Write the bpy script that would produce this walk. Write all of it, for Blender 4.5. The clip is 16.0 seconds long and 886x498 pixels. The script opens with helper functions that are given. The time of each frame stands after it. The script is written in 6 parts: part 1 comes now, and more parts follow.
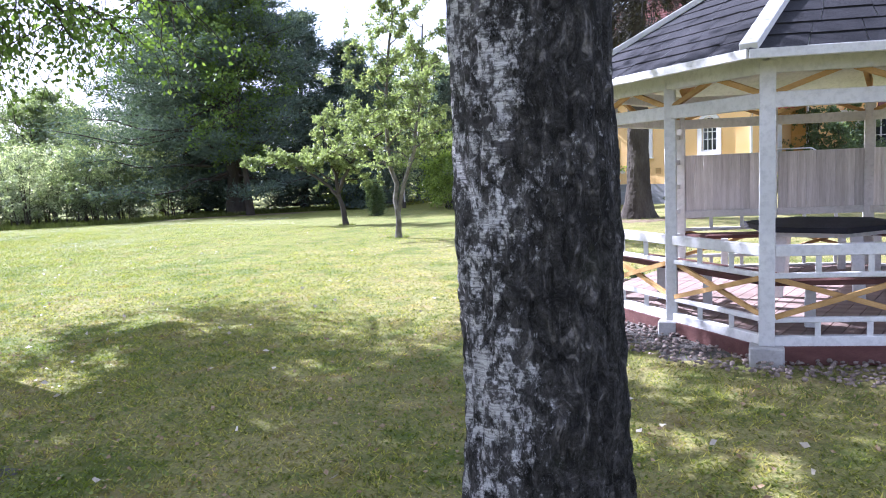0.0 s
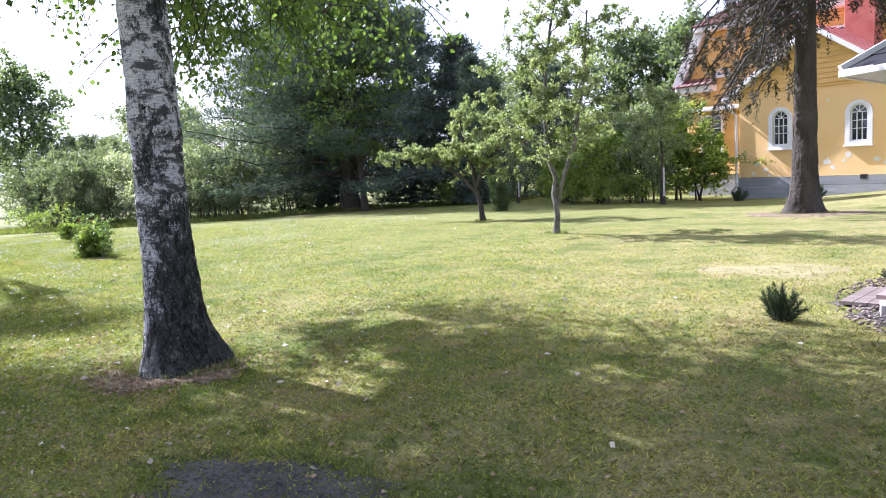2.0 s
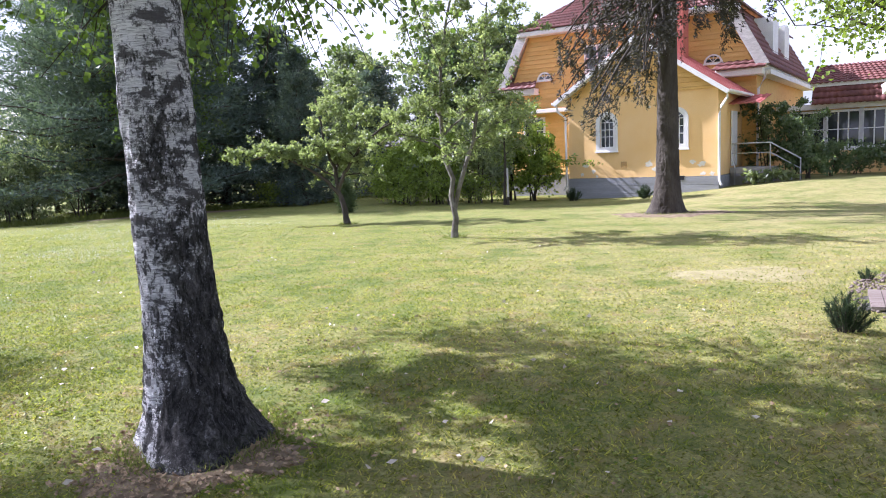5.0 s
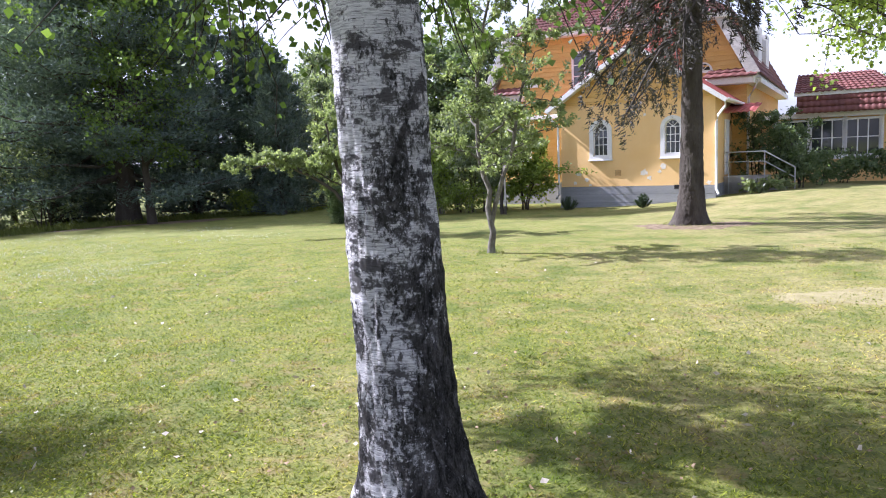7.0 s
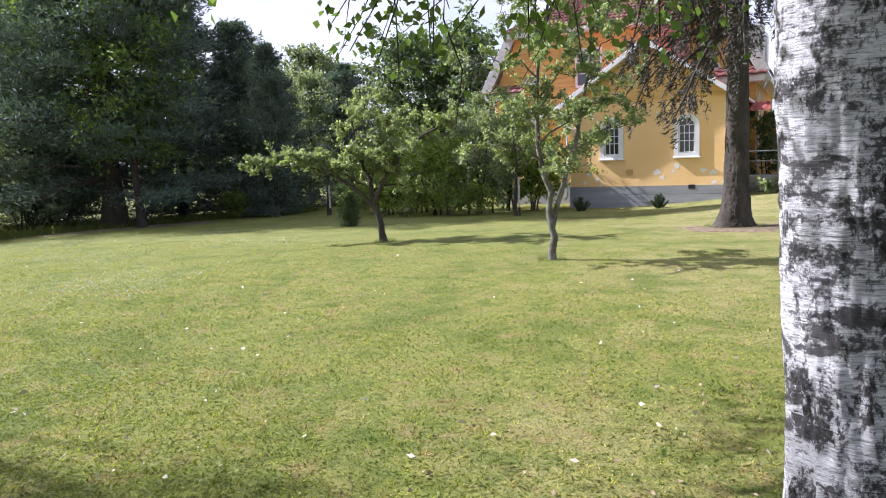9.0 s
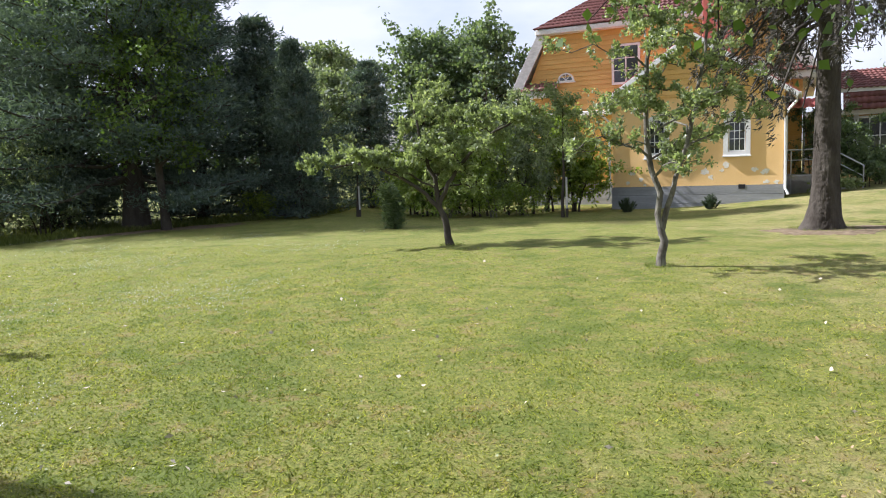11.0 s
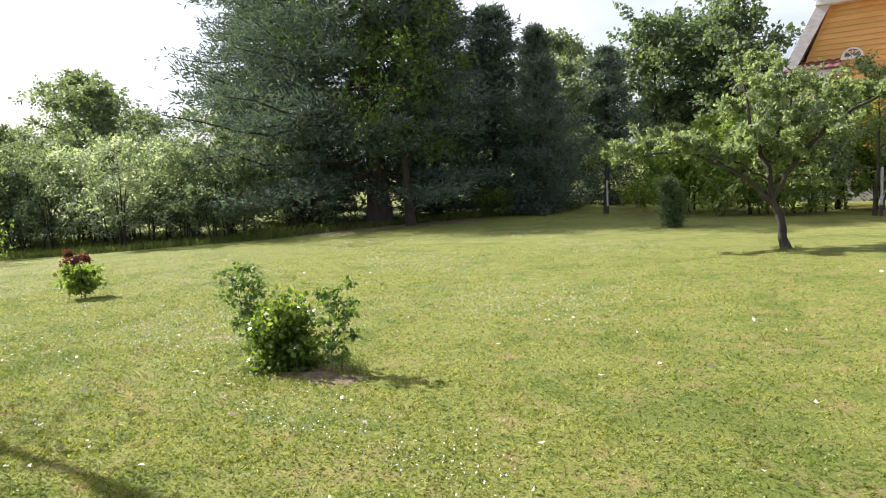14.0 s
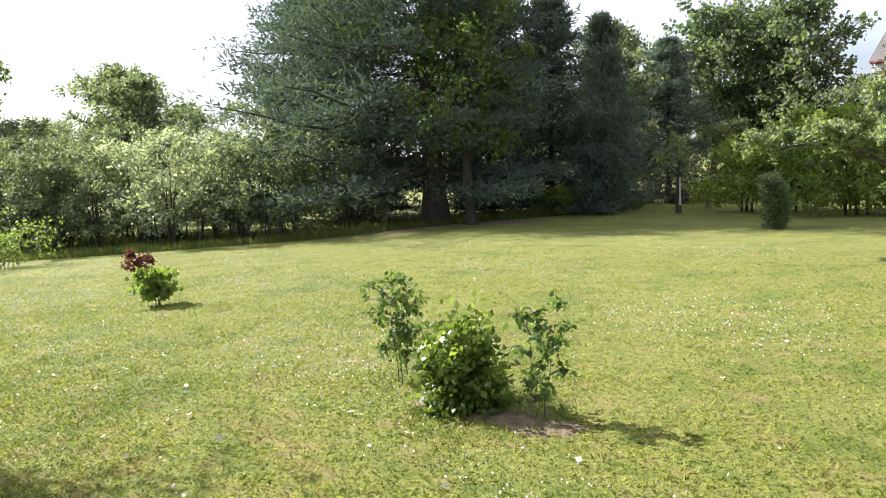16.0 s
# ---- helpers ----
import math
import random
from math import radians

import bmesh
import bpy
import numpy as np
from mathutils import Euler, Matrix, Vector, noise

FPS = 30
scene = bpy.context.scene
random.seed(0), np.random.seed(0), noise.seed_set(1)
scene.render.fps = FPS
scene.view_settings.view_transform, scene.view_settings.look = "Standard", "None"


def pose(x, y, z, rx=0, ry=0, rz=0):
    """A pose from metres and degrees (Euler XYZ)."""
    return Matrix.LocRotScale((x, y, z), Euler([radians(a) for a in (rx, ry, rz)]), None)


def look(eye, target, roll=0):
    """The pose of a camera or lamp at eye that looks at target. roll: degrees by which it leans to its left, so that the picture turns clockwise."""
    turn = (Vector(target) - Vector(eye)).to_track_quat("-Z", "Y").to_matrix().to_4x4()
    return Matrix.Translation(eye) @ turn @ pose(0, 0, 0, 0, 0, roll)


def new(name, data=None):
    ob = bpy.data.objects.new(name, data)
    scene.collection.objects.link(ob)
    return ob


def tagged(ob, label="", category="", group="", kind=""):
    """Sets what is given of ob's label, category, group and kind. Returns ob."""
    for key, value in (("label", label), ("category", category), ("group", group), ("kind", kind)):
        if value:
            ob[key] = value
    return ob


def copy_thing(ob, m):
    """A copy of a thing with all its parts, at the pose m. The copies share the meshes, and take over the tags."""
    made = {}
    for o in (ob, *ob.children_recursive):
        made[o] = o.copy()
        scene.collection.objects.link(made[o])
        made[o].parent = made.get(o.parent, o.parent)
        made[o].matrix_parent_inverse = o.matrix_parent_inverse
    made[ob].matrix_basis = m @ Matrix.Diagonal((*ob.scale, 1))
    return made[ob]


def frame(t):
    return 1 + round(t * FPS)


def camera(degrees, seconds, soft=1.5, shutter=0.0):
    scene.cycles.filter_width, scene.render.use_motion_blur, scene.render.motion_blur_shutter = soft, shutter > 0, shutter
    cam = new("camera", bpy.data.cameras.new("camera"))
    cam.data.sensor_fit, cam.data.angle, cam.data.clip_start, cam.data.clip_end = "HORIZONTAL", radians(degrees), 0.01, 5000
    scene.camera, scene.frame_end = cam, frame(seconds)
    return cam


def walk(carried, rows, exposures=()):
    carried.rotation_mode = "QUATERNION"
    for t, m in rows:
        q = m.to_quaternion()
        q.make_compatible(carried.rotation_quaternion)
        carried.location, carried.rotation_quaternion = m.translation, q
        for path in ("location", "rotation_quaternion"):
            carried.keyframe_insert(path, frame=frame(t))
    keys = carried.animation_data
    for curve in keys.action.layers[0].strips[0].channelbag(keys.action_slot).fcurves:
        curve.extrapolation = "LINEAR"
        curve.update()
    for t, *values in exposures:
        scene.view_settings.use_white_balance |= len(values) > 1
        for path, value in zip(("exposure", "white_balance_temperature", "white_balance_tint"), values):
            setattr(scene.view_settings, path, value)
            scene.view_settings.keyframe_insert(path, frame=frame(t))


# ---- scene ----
cam = camera(62.2, 16.0, 1.0)
METRES, EYE, TILT, LEAN, TURN = 14.4, 1.5, 0.0, 0.0, 23.8
ROWS = [
    (0.0, 0.0, 0.0, 0.0, -0.29, -6.46, 2.57),
    (0.5, -0.0294, 0.0027, -0.0003, 3.08, -6.34, 2.75),
    (1.0, -0.0573, 0.0095, 0.0016, 5.54, -6.32, 2.86),
    (1.5, -0.085, 0.0154, 0.0028, 5.94, -6.28, 2.98),
    (2.0, -0.1094, 0.0251, 0.0018, 5.92, -6.46, 3.14),
    (2.5, -0.1337, 0.0342, 0.0045, 5.9, -6.3, 3.06),
    (3.0, -0.1585, 0.0429, 0.0069, 0.21, -6.63, 2.9),
    (3.5, -0.1834, 0.0596, 0.0069, -4.27, -6.95, 2.74),
    (6.0, -0.2945, 0.1546, 0.0125, -12.56, -7.22, 2.38),
    (6.5, -0.3167, 0.1779, 0.0155, -13.26, -7.02, 2.29),
    (7.0, -0.3413, 0.1981, 0.018, -14.72, -7.05, 2.31),
    (7.5, -0.3595, 0.2216, 0.0182, -14.73, -7.13, 2.38),
    (8.0, -0.3834, 0.2431, 0.0194, -15.19, -7.02, 2.3),
    (8.5, -0.4042, 0.2661, 0.0199, -16.52, -7.09, 2.34),
    (9.0, -0.4241, 0.2903, 0.0228, -17.41, -7.22, 2.35),
    (11.5, -0.5309, 0.416, 0.0241, -17.98, -7.19, 2.44),
    (12.0, -0.5531, 0.4408, 0.0228, -14.49, -6.97, 2.53),
    (12.5, -0.5734, 0.4671, 0.0211, -13.12, -6.93, 2.62),
    (13.0, -0.5935, 0.4945, 0.0215, -6.66, -6.65, 2.99),
    (13.5, -0.6142, 0.5219, 0.0214, -5.66, -6.69, 3.05),
    (14.0, -0.6347, 0.5476, 0.0203, -3.62, -6.72, 3.13),
    (14.5, -0.6579, 0.5733, 0.0185, -1.97, -6.5, 2.95),
    (15.0, -0.68, 0.5987, 0.0186, -1.98, -6.47, 3.13),
    (15.5, -0.7014, 0.6244, 0.0193, -1.99, -6.61, 2.94),
    (16.0, -0.725, 0.6495, 0.0183, -1.99, -6.72, 2.93),
]
EXPO = [(0.0, 1.9, 5200, 28), (0.6, 1.9, 5200, 28), (1.5, 1.76, 5320, 28), (3.5, 1.66, 5420, 28), (6.0, 1.52, 5420, 28), (7.5, 1.46, 5450, 27), (8.2, 1.26, 5540, 25), (9.0, 1.22, 5600, 24), (11.5, 1.07, 5820, 17), (13.0, 1.19, 5980, 17), (14.5, 1.32, 5980, 18), (16.0, 1.45, 5940, 19)]
walk(cam, [(t, pose(0, 0, EYE, TILT, LEAN, TURN) @ pose(METRES * x, METRES * y, METRES * z, 90 + pitch, roll, yaw)) for t, x, y, z, yaw, pitch, roll in ROWS], EXPO)

# ---- daylight ----
SUN_FROM = Vector((-0.97, 0.20, 0.85)).normalized()
world = bpy.data.worlds.new("sky")
scene.world = world
world.use_nodes = True
wn, wl = world.node_tree.nodes, world.node_tree.links
wn.clear()
sky = wn.new("ShaderNodeTexSky")
sky.sky_type, sky.sun_disc = "NISHITA", False
sky.sun_elevation = math.asin(SUN_FROM.z)
sky.sun_rotation = math.atan2(SUN_FROM.x, SUN_FROM.y)
sky.dust_density = 3.0
wco = wn.new("ShaderNodeTexCoord")
wmap = wn.new("ShaderNodeMapping")
wmap.inputs["Scale"].default_value = (1.0, 1.0, 2.6)
cloud = wn.new("ShaderNodeTexNoise")
cloud.inputs["Scale"].default_value, cloud.inputs["Detail"].default_value = 2.2, 8.0
cramp = wn.new("ShaderNodeValToRGB")
cramp.color_ramp.elements[0].position, cramp.color_ramp.elements[1].position = 0.32, 0.58
cmix = wn.new("ShaderNodeMixRGB")
cmix.inputs["Color2"].default_value = (6.0, 6.15, 6.35, 1)
wbg = wn.new("ShaderNodeBackground")
wbg.inputs["Strength"].default_value = 0.078
wout = wn.new("ShaderNodeOutputWorld")
wl.new(wco.outputs["Generated"], wmap.inputs["Vector"])
wl.new(wmap.outputs["Vector"], cloud.inputs["Vector"])
wl.new(cloud.outputs["Fac"], cramp.inputs["Fac"])
wl.new(cramp.outputs["Color"], cmix.inputs["Fac"])
wl.new(sky.outputs["Color"], cmix.inputs["Color1"])
wl.new(cmix.outputs["Color"], wbg.inputs["Color"])
wl.new(wbg.outputs["Background"], wout.inputs["Surface"])
sun = new("sun", bpy.data.lights.new("sun", "SUN"))
sun.data.energy, sun.data.angle, sun.data.color = 5.0, radians(0.6), (1.0, 0.955, 0.89)
sun.matrix_world = look(SUN_FROM * 60, (0, 0, 0))


# ---- materials ----
class Nodes:
    """A small helper for node materials."""

    def __init__(self, name, rough=0.8):
        self.m = bpy.data.materials.new(name)
        self.m.use_nodes = True
        self.t = self.m.node_tree
        self.b = self.t.nodes["Principled BSDF"]
        self.b.inputs["Roughness"].default_value = rough
        self.b.inputs["Specular IOR Level"].default_value = 0.25
        self.co = None

    def add(self, kind, **values):
        n = self.t.nodes.new("ShaderNode" + kind)
        for k, v in values.items():
            n.inputs[k].default_value = v
        return n

    def link(self, a, b):
        self.t.links.new(a, b)

    def coords(self, world_space=False, scale=(1, 1, 1)):
        if world_space:
            out = self.add("NewGeometry").outputs["Position"]
        else:
            out = self.add("TexCoord").outputs["Object"]
        mp = self.add("Mapping")
        mp.inputs["Scale"].default_value = scale
        self.link(out, mp.inputs["Vector"])
        return mp.outputs["Vector"]

    def noise(self, co, scale, detail=4.0, rough=0.55, dist=0.0):
        n = self.add("TexNoise", Scale=scale, Detail=detail, Roughness=rough, Distortion=dist)
        self.link(co, n.inputs["Vector"])
        return n.outputs["Fac"]

    def ramp(self, fac, *stops):
        r = self.add("ValToRGB")
        e = r.color_ramp.elements
        while len(e) < len(stops):
            e.new(0.5)
        for el, (p, c) in zip(e, stops):
            el.position = p
            el.color = (*c, 1) if len(c) == 3 else c
        self.link(fac, r.inputs["Fac"])
        return r.outputs["Color"]

    def mix(self, fac, a, b, mode="MIX"):
        m = self.t.nodes.new("ShaderNodeMixRGB")
        m.blend_type = mode
        for s, v in (("Fac", fac), ("Color1", a), ("Color2", b)):
            if isinstance(v, (int, float)):
                m.inputs[s].default_value = v
            elif isinstance(v, tuple):
                m.inputs[s].default_value = (*v, 1)
            else:
                self.link(v, m.inputs[s])
        return m.outputs["Color"]

    def colour(self, out):
        self.link(out, self.b.inputs["Base Color"])

    def bump(self, height, strength=0.4, distance=0.02):
        b = self.add("Bump", Strength=strength, Distance=distance)
        self.link(height, b.inputs["Height"])
        self.link(b.outputs["Normal"], self.b.inputs["Normal"])


def plain(name, c1, c2, scale=3.0, fine=40.0, rough=0.7, bump=0.3, stretch=(1, 1, 1), world_space=False, metal=0.0, per_object=0.0):
    """Two tones at two scales, with a fine relief."""
    n = Nodes(name, rough)
    co = n.coords(world_space, stretch)
    big, small = n.noise(co, scale), n.noise(co, fine, 6.0, 0.65)
    col = n.mix(n.ramp(big, (0.35, (0, 0, 0)), (0.65, (1, 1, 1))), c1, c2)
    dark = tuple(v * 0.62 for v in c1)
    col = n.mix(n.ramp(small, (0.45, (0, 0, 0)), (0.75, (0.55, 0.55, 0.55))), col, dark)
    if per_object:
        rnd = n.add("ObjectInfo").outputs["Random"]
        lo, hi = 1 - per_object, 1 + per_object * 0.5
        col = n.mix(1.0, col, n.ramp(rnd, (0, (lo, lo, lo)), (1, (hi, hi, hi))), "MULTIPLY")
    n.colour(col)
    n.bump(small, bump)
    n.b.inputs["Metallic"].default_value = metal
    return n.m


def leafy(name, dark, mid, light, rough=0.5, through_light=0.48):
    """Leaves: each one has its own tone, and lets some light through."""
    n = Nodes(name, rough)
    n.b.inputs["Specular IOR Level"].default_value = 0.35
    rnd = n.add("NewGeometry").outputs["Random Per Island"]
    col = n.ramp(rnd, (0.0, dark), (0.55, mid), (1.0, light))
    big = n.noise(n.coords(True), 0.9, 3.0)
    col = n.mix(n.ramp(big, (0.35, (0, 0, 0)), (0.7, (0.5, 0.5, 0.5))), col, dark)
    n.colour(col)
    tr = n.add("BsdfTranslucent")
    tint = n.mix(1.0, col, (1.3, 1.38, 0.6), "MULTIPLY")
    n.link(tint, tr.inputs["Color"])
    mx = n.add("MixShader", Fac=through_light)
    n.link(n.b.outputs["BSDF"], mx.inputs[1])
    n.link(tr.outputs["BSDF"], mx.inputs[2])
    n.link(mx.outputs["Shader"], n.t.nodes["Material Output"].inputs["Surface"])
    return n.m


def lawn_material(name, blades):
    """Mown lawn: greener and drier patches, clover, moss and bare spots."""
    n = Nodes(name, 0.85)
    co = n.coords(True)
    big, mid, small, tiny = n.noise(co, 0.3, 8.0, 0.75), n.noise(co, 1.3, 8.0, 0.75), n.noise(co, 14.0, 6.0, 0.7), n.noise(co, 70.0, 4.0, 0.7)
    green = n.mix(mid, (0.12, 0.148, 0.02), (0.19, 0.208, 0.042))
    dry = n.mix(small, (0.25, 0.215, 0.10), (0.38, 0.33, 0.18))
    both = n.mix(0.45, big, mid)
    # drier under the birches and towards the gazebo
    sep = n.add("SeparateXYZ")
    n.link(n.coords(True), sep.inputs[0])
    grad = n.add("MapRange")
    for k, v in (("From Min", -13.0), ("From Max", -2.0), ("To Min", -0.2), ("To Max", 0.05)):
        grad.inputs[k].default_value = v
    n.link(sep.outputs["X"], grad.inputs["Value"])
    addn = n.add("Math")
    n.link(both, addn.inputs[0])
    n.link(grad.outputs["Result"], addn.inputs[1])
    col = n.mix(n.ramp(addn.outputs[0], (0.43, (0, 0, 0)), (0.60, (0.85, 0.85, 0.85))), green, dry)
    col = n.mix(n.ramp(small, (0.51, (0, 0, 0)), (0.66, (0.65, 0.65, 0.65))), col, (0.07, 0.085, 0.018))
    col = n.mix(n.ramp(small, (0.34, (0.5, 0.5, 0.5)), (0.46, (0, 0, 0))), col, (0.27, 0.25, 0.085))
    col = n.mix(n.ramp(tiny, (0.53, (0, 0, 0)), (0.66, (0.75, 0.75, 0.75))), col, (0.29, 0.285, 0.085))
    col = n.mix(n.ramp(tiny, (0.34, (0.75, 0.75, 0.75)), (0.47, (0, 0, 0))), col, (0.062, 0.075, 0.016))
    speck = n.noise(co, 27.0, 5.0, 0.75)
    col = n.mix(n.ramp(speck, (0.36, (0.7, 0.7, 0.7)), (0.48, (0, 0, 0))), col, (0.075, 0.09, 0.02))
    col = n.mix(n.ramp(speck, (0.54, (0, 0, 0)), (0.68, (0.55, 0.55, 0.55))), col, (0.27, 0.255, 0.085))
    deep = n.noise(co, 0.75, 7.0, 0.7)
    col = n.mix(n.ramp(deep, (0.49, (0, 0, 0)), (0.63, (0.75, 0.75, 0.75))), col, (0.078, 0.112, 0.014))
    tuft = n.noise(co, 3.4, 7.0, 0.75)
    col = n.mix(n.ramp(tuft, (0.53, (0, 0, 0)), (0.63, (0.62, 0.62, 0.62))), col, (0.22, 0.17, 0.08))
    col = n.mix(n.ramp(tuft, (0.36, (0.75, 0.75, 0.75)), (0.46, (0, 0, 0))), col, (0.078, 0.112, 0.016))
    col = n.mix(1.0, col, (1.06, 1.03, 0.92), "MULTIPLY")
    if blades:
        rnd = n.add("NewGeometry").outputs["Random Per Island"]
        col = n.mix(1.0, col, n.ramp(rnd, (0.0, (0.6, 0.66, 0.5)), (0.5, (1.3, 1.36, 1.1)), (0.82, (1.95, 1.95, 1.5)), (1.0, (2.5, 2.35, 1.9))), "MULTIPLY")
    n.colour(col)
    if blades:
        tr = n.add("BsdfTranslucent")
        n.link(n.mix(1.0, col, (1.15, 1.2, 0.8), "MULTIPLY"), tr.inputs["Color"])
        mx = n.add("MixShader", Fac=0.5)
        n.link(n.b.outputs["BSDF"], mx.inputs[1])
        n.link(tr.outputs["BSDF"], mx.inputs[2])
        n.link(mx.outputs["Shader"], n.t.nodes["Material Output"].inputs["Surface"])
    if not blades:
        n.bump(n.mix(0.5, small, tiny), 0.7, 0.05)
    return n.m


def birch_bark(name, whiteness, upright, east_black, foot, eyed):
    """White papery birch bark: thin dashes and dark eyes across, broken black plates towards the foot."""
    n = Nodes(name, 0.8)
    co = n.coords(False, (1, 1, 1))
    dash = n.noise(n.coords(False, (1, 1, 13.0)), 15.0, 6.0, 0.7)
    eyes = n.noise(n.coords(False, (1, 1, 2.3)), 5.5, 6.0, 0.62, 0.3)
    patch = n.noise(n.coords(False, (1, 1, 0.75)), 4.2, 9.0, 0.68, 0.5)
    fine = n.noise(co, 65.0, 6.0, 0.75)
    fleck = n.noise(n.coords(False, (1, 1, 0.6)), 34.0, 6.0, 0.75, 0.4)
    furrow = n.noise(n.coords(False, (1, 1, upright)), 21.0, 11.0, 0.74, 0.9)
    groove = n.ramp(furrow, (0.40, (0, 0, 0)), (0.58, (1, 1, 1)))
    paper = n.mix(n.ramp(dash, (0.36, (0, 0, 0)), (0.56, (1, 1, 1))), (0.36, 0.35, 0.34), (0.86, 0.85, 0.83))
    paper = n.mix(n.ramp(dash, (0.33, (0.9, 0.9, 0.9)), (0.39, (0, 0, 0))), paper, (0.05, 0.045, 0.04))
    worn = n.mix(0.25, eyes, fine)
    paper = n.mix(n.ramp(worn, (eyed, (0, 0, 0)), (eyed + 0.05, (0.92, 0.92, 0.92))), paper, n.mix(fine, (0.012, 0.011, 0.01), (0.11, 0.10, 0.095)))
    black = n.mix(groove, (0.008, 0.008, 0.007), n.mix(n.ramp(fine, (0.4, (0, 0, 0)), (0.65, (1, 1, 1))), (0.05, 0.047, 0.043), (0.17, 0.16, 0.148)))
    black = n.mix(n.ramp(fleck, (0.58, (0, 0, 0)), (0.68, (0.7, 0.7, 0.7))), black, (0.30, 0.29, 0.275))
    h = n.add("SeparateXYZ")
    n.link(n.add("TexCoord").outputs["Object"], h.inputs[0])
    low = n.add("MapRange")
    for k, v in (("From Min", 0.1), ("From Max", 1.7), ("To Min", foot), ("To Max", 0.0)):
        low.inputs[k].default_value = v
    n.link(h.outputs["Z"], low.inputs["Value"])
    s = n.add("Math")
    n.link(n.mix(0.18, n.mix(0.42, patch, fleck), fine), s.inputs[0])
    n.link(low.outputs["Result"], s.inputs[1])
    # the black cover grows towards the trunk's +X side
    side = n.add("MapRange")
    for k, v in (("From Min", -0.12), ("From Max", 0.2), ("To Min", -0.012), ("To Max", east_black)):
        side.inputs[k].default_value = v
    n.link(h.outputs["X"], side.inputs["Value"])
    sided_cover = n.add("Math")
    n.link(s.outputs[0], sided_cover.inputs[0])
    n.link(side.outputs["Result"], sided_cover.inputs[1])
    cover = n.ramp(sided_cover.outputs[0], (whiteness - 0.02, (0, 0, 0)), (whiteness + 0.012, (0.8, 0.8, 0.8)), (whiteness + 0.035, (1, 1, 1)))
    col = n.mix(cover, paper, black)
    moss = n.noise(co, 5.0, 6.0)
    col = n.mix(n.ramp(moss, (0.60, (0, 0, 0)), (0.75, (0.25, 0.25, 0.25))), col, (0.10, 0.11, 0.06))
    n.colour(col)
    n.bump(n.mix(cover, n.mix(0.5, dash, fine), n.mix(0.3, groove, fleck)), 1.0, 0.035)
    return n.m


def stripes(name, c1, c2, rough=0.75):
    return plain(name, c1, c2, 1.2, 22.0, rough, 0.35, (0.6, 8, 8), False, 0.0, 0.16)


LAWN = lawn_material("lawn", False)
BLADES = lawn_material("lawn_blades", True)
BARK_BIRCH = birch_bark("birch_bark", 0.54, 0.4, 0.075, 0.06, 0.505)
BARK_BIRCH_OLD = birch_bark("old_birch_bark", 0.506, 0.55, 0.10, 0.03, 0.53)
BARK_DARK = plain("conifer_bark", (0.040, 0.033, 0.025), (0.078, 0.068, 0.054), 5.0, 30.0, 0.95, 1.0, (1, 1, 0.3))
BARK_GREY = plain("fruit_tree_bark", (0.085, 0.075, 0.06), (0.20, 0.19, 0.155), 7.0, 40.0, 0.9, 0.8, (1, 1, 0.5))
BARK_LICHEN = plain("lichen_grey_bark", (0.08, 0.07, 0.056), (0.22, 0.21, 0.17), 9.0, 45.0, 0.9, 0.9, (1, 1, 0.6))
BARK_BLACK = plain("shaded_bark", (0.05, 0.042, 0.034), (0.08, 0.07, 0.055), 5.0, 30.0, 0.95, 0.8, (1, 1, 0.4))
LEAF_BIRCH = leafy("birch_leaves", (0.070, 0.115, 0.027), (0.119, 0.189, 0.045), (0.197, 0.270, 0.076))
LEAF_APPLE = leafy("apple_leaves", (0.145, 0.185, 0.095), (0.24, 0.285, 0.155), (0.36, 0.39, 0.26), 0.4, 0.55)
LEAF_MAPLE = leafy("maple_leaves", (0.08, 0.118, 0.062), (0.135, 0.182, 0.10), (0.20, 0.245, 0.15))
LEAF_LIME = leafy("bright_shrub_leaves", (0.112, 0.162, 0.030), (0.211, 0.284, 0.053), (0.337, 0.419, 0.106))
LEAF_SILVER = leafy("silvery_shrub_leaves", (0.217, 0.256, 0.179), (0.367, 0.416, 0.305), (0.594, 0.594, 0.539), 0.45)
LEAF_HEDGE = leafy("hedge_leaves", (0.115, 0.15, 0.088), (0.19, 0.23, 0.145), (0.28, 0.315, 0.215))
NEEDLE_PINE = leafy("pine_needles", (0.062, 0.092, 0.078), (0.105, 0.145, 0.12), (0.16, 0.205, 0.175), 0.85, 0.25)
NEEDLE_DWARF = leafy("dwarf_pine_needles", (0.03, 0.05, 0.026), (0.05, 0.08, 0.036), (0.09, 0.13, 0.055), 0.7, 0.2)
NEEDLE_OLD = leafy("old_spruce_twigs", (0.028, 0.027, 0.020), (0.055, 0.050, 0.036), (0.10, 0.09, 0.064), 0.7, 0.15)
LEAF_RED = leafy("dark_red_leaves", (0.070, 0.020, 0.023), (0.126, 0.041, 0.038), (0.225, 0.095, 0.076))
LEAF_PEONY = leafy("peony_leaves", (0.065, 0.105, 0.022), (0.14, 0.20, 0.036), (0.33, 0.38, 0.09), 0.35)
CLOVER = leafy("clover_leaves", (0.10, 0.14, 0.022), (0.18, 0.22, 0.04), (0.34, 0.36, 0.11), 0.4, 0.35)
MEADOW = leafy("meadow_grass", (0.09, 0.12, 0.03), (0.16, 0.19, 0.05), (0.27, 0.28, 0.10), 0.8)
YELLOW = plain("ochre_plaster", (0.83, 0.54, 0.22), (0.86, 0.59, 0.27), 0.9, 110.0, 0.85, 0.12)
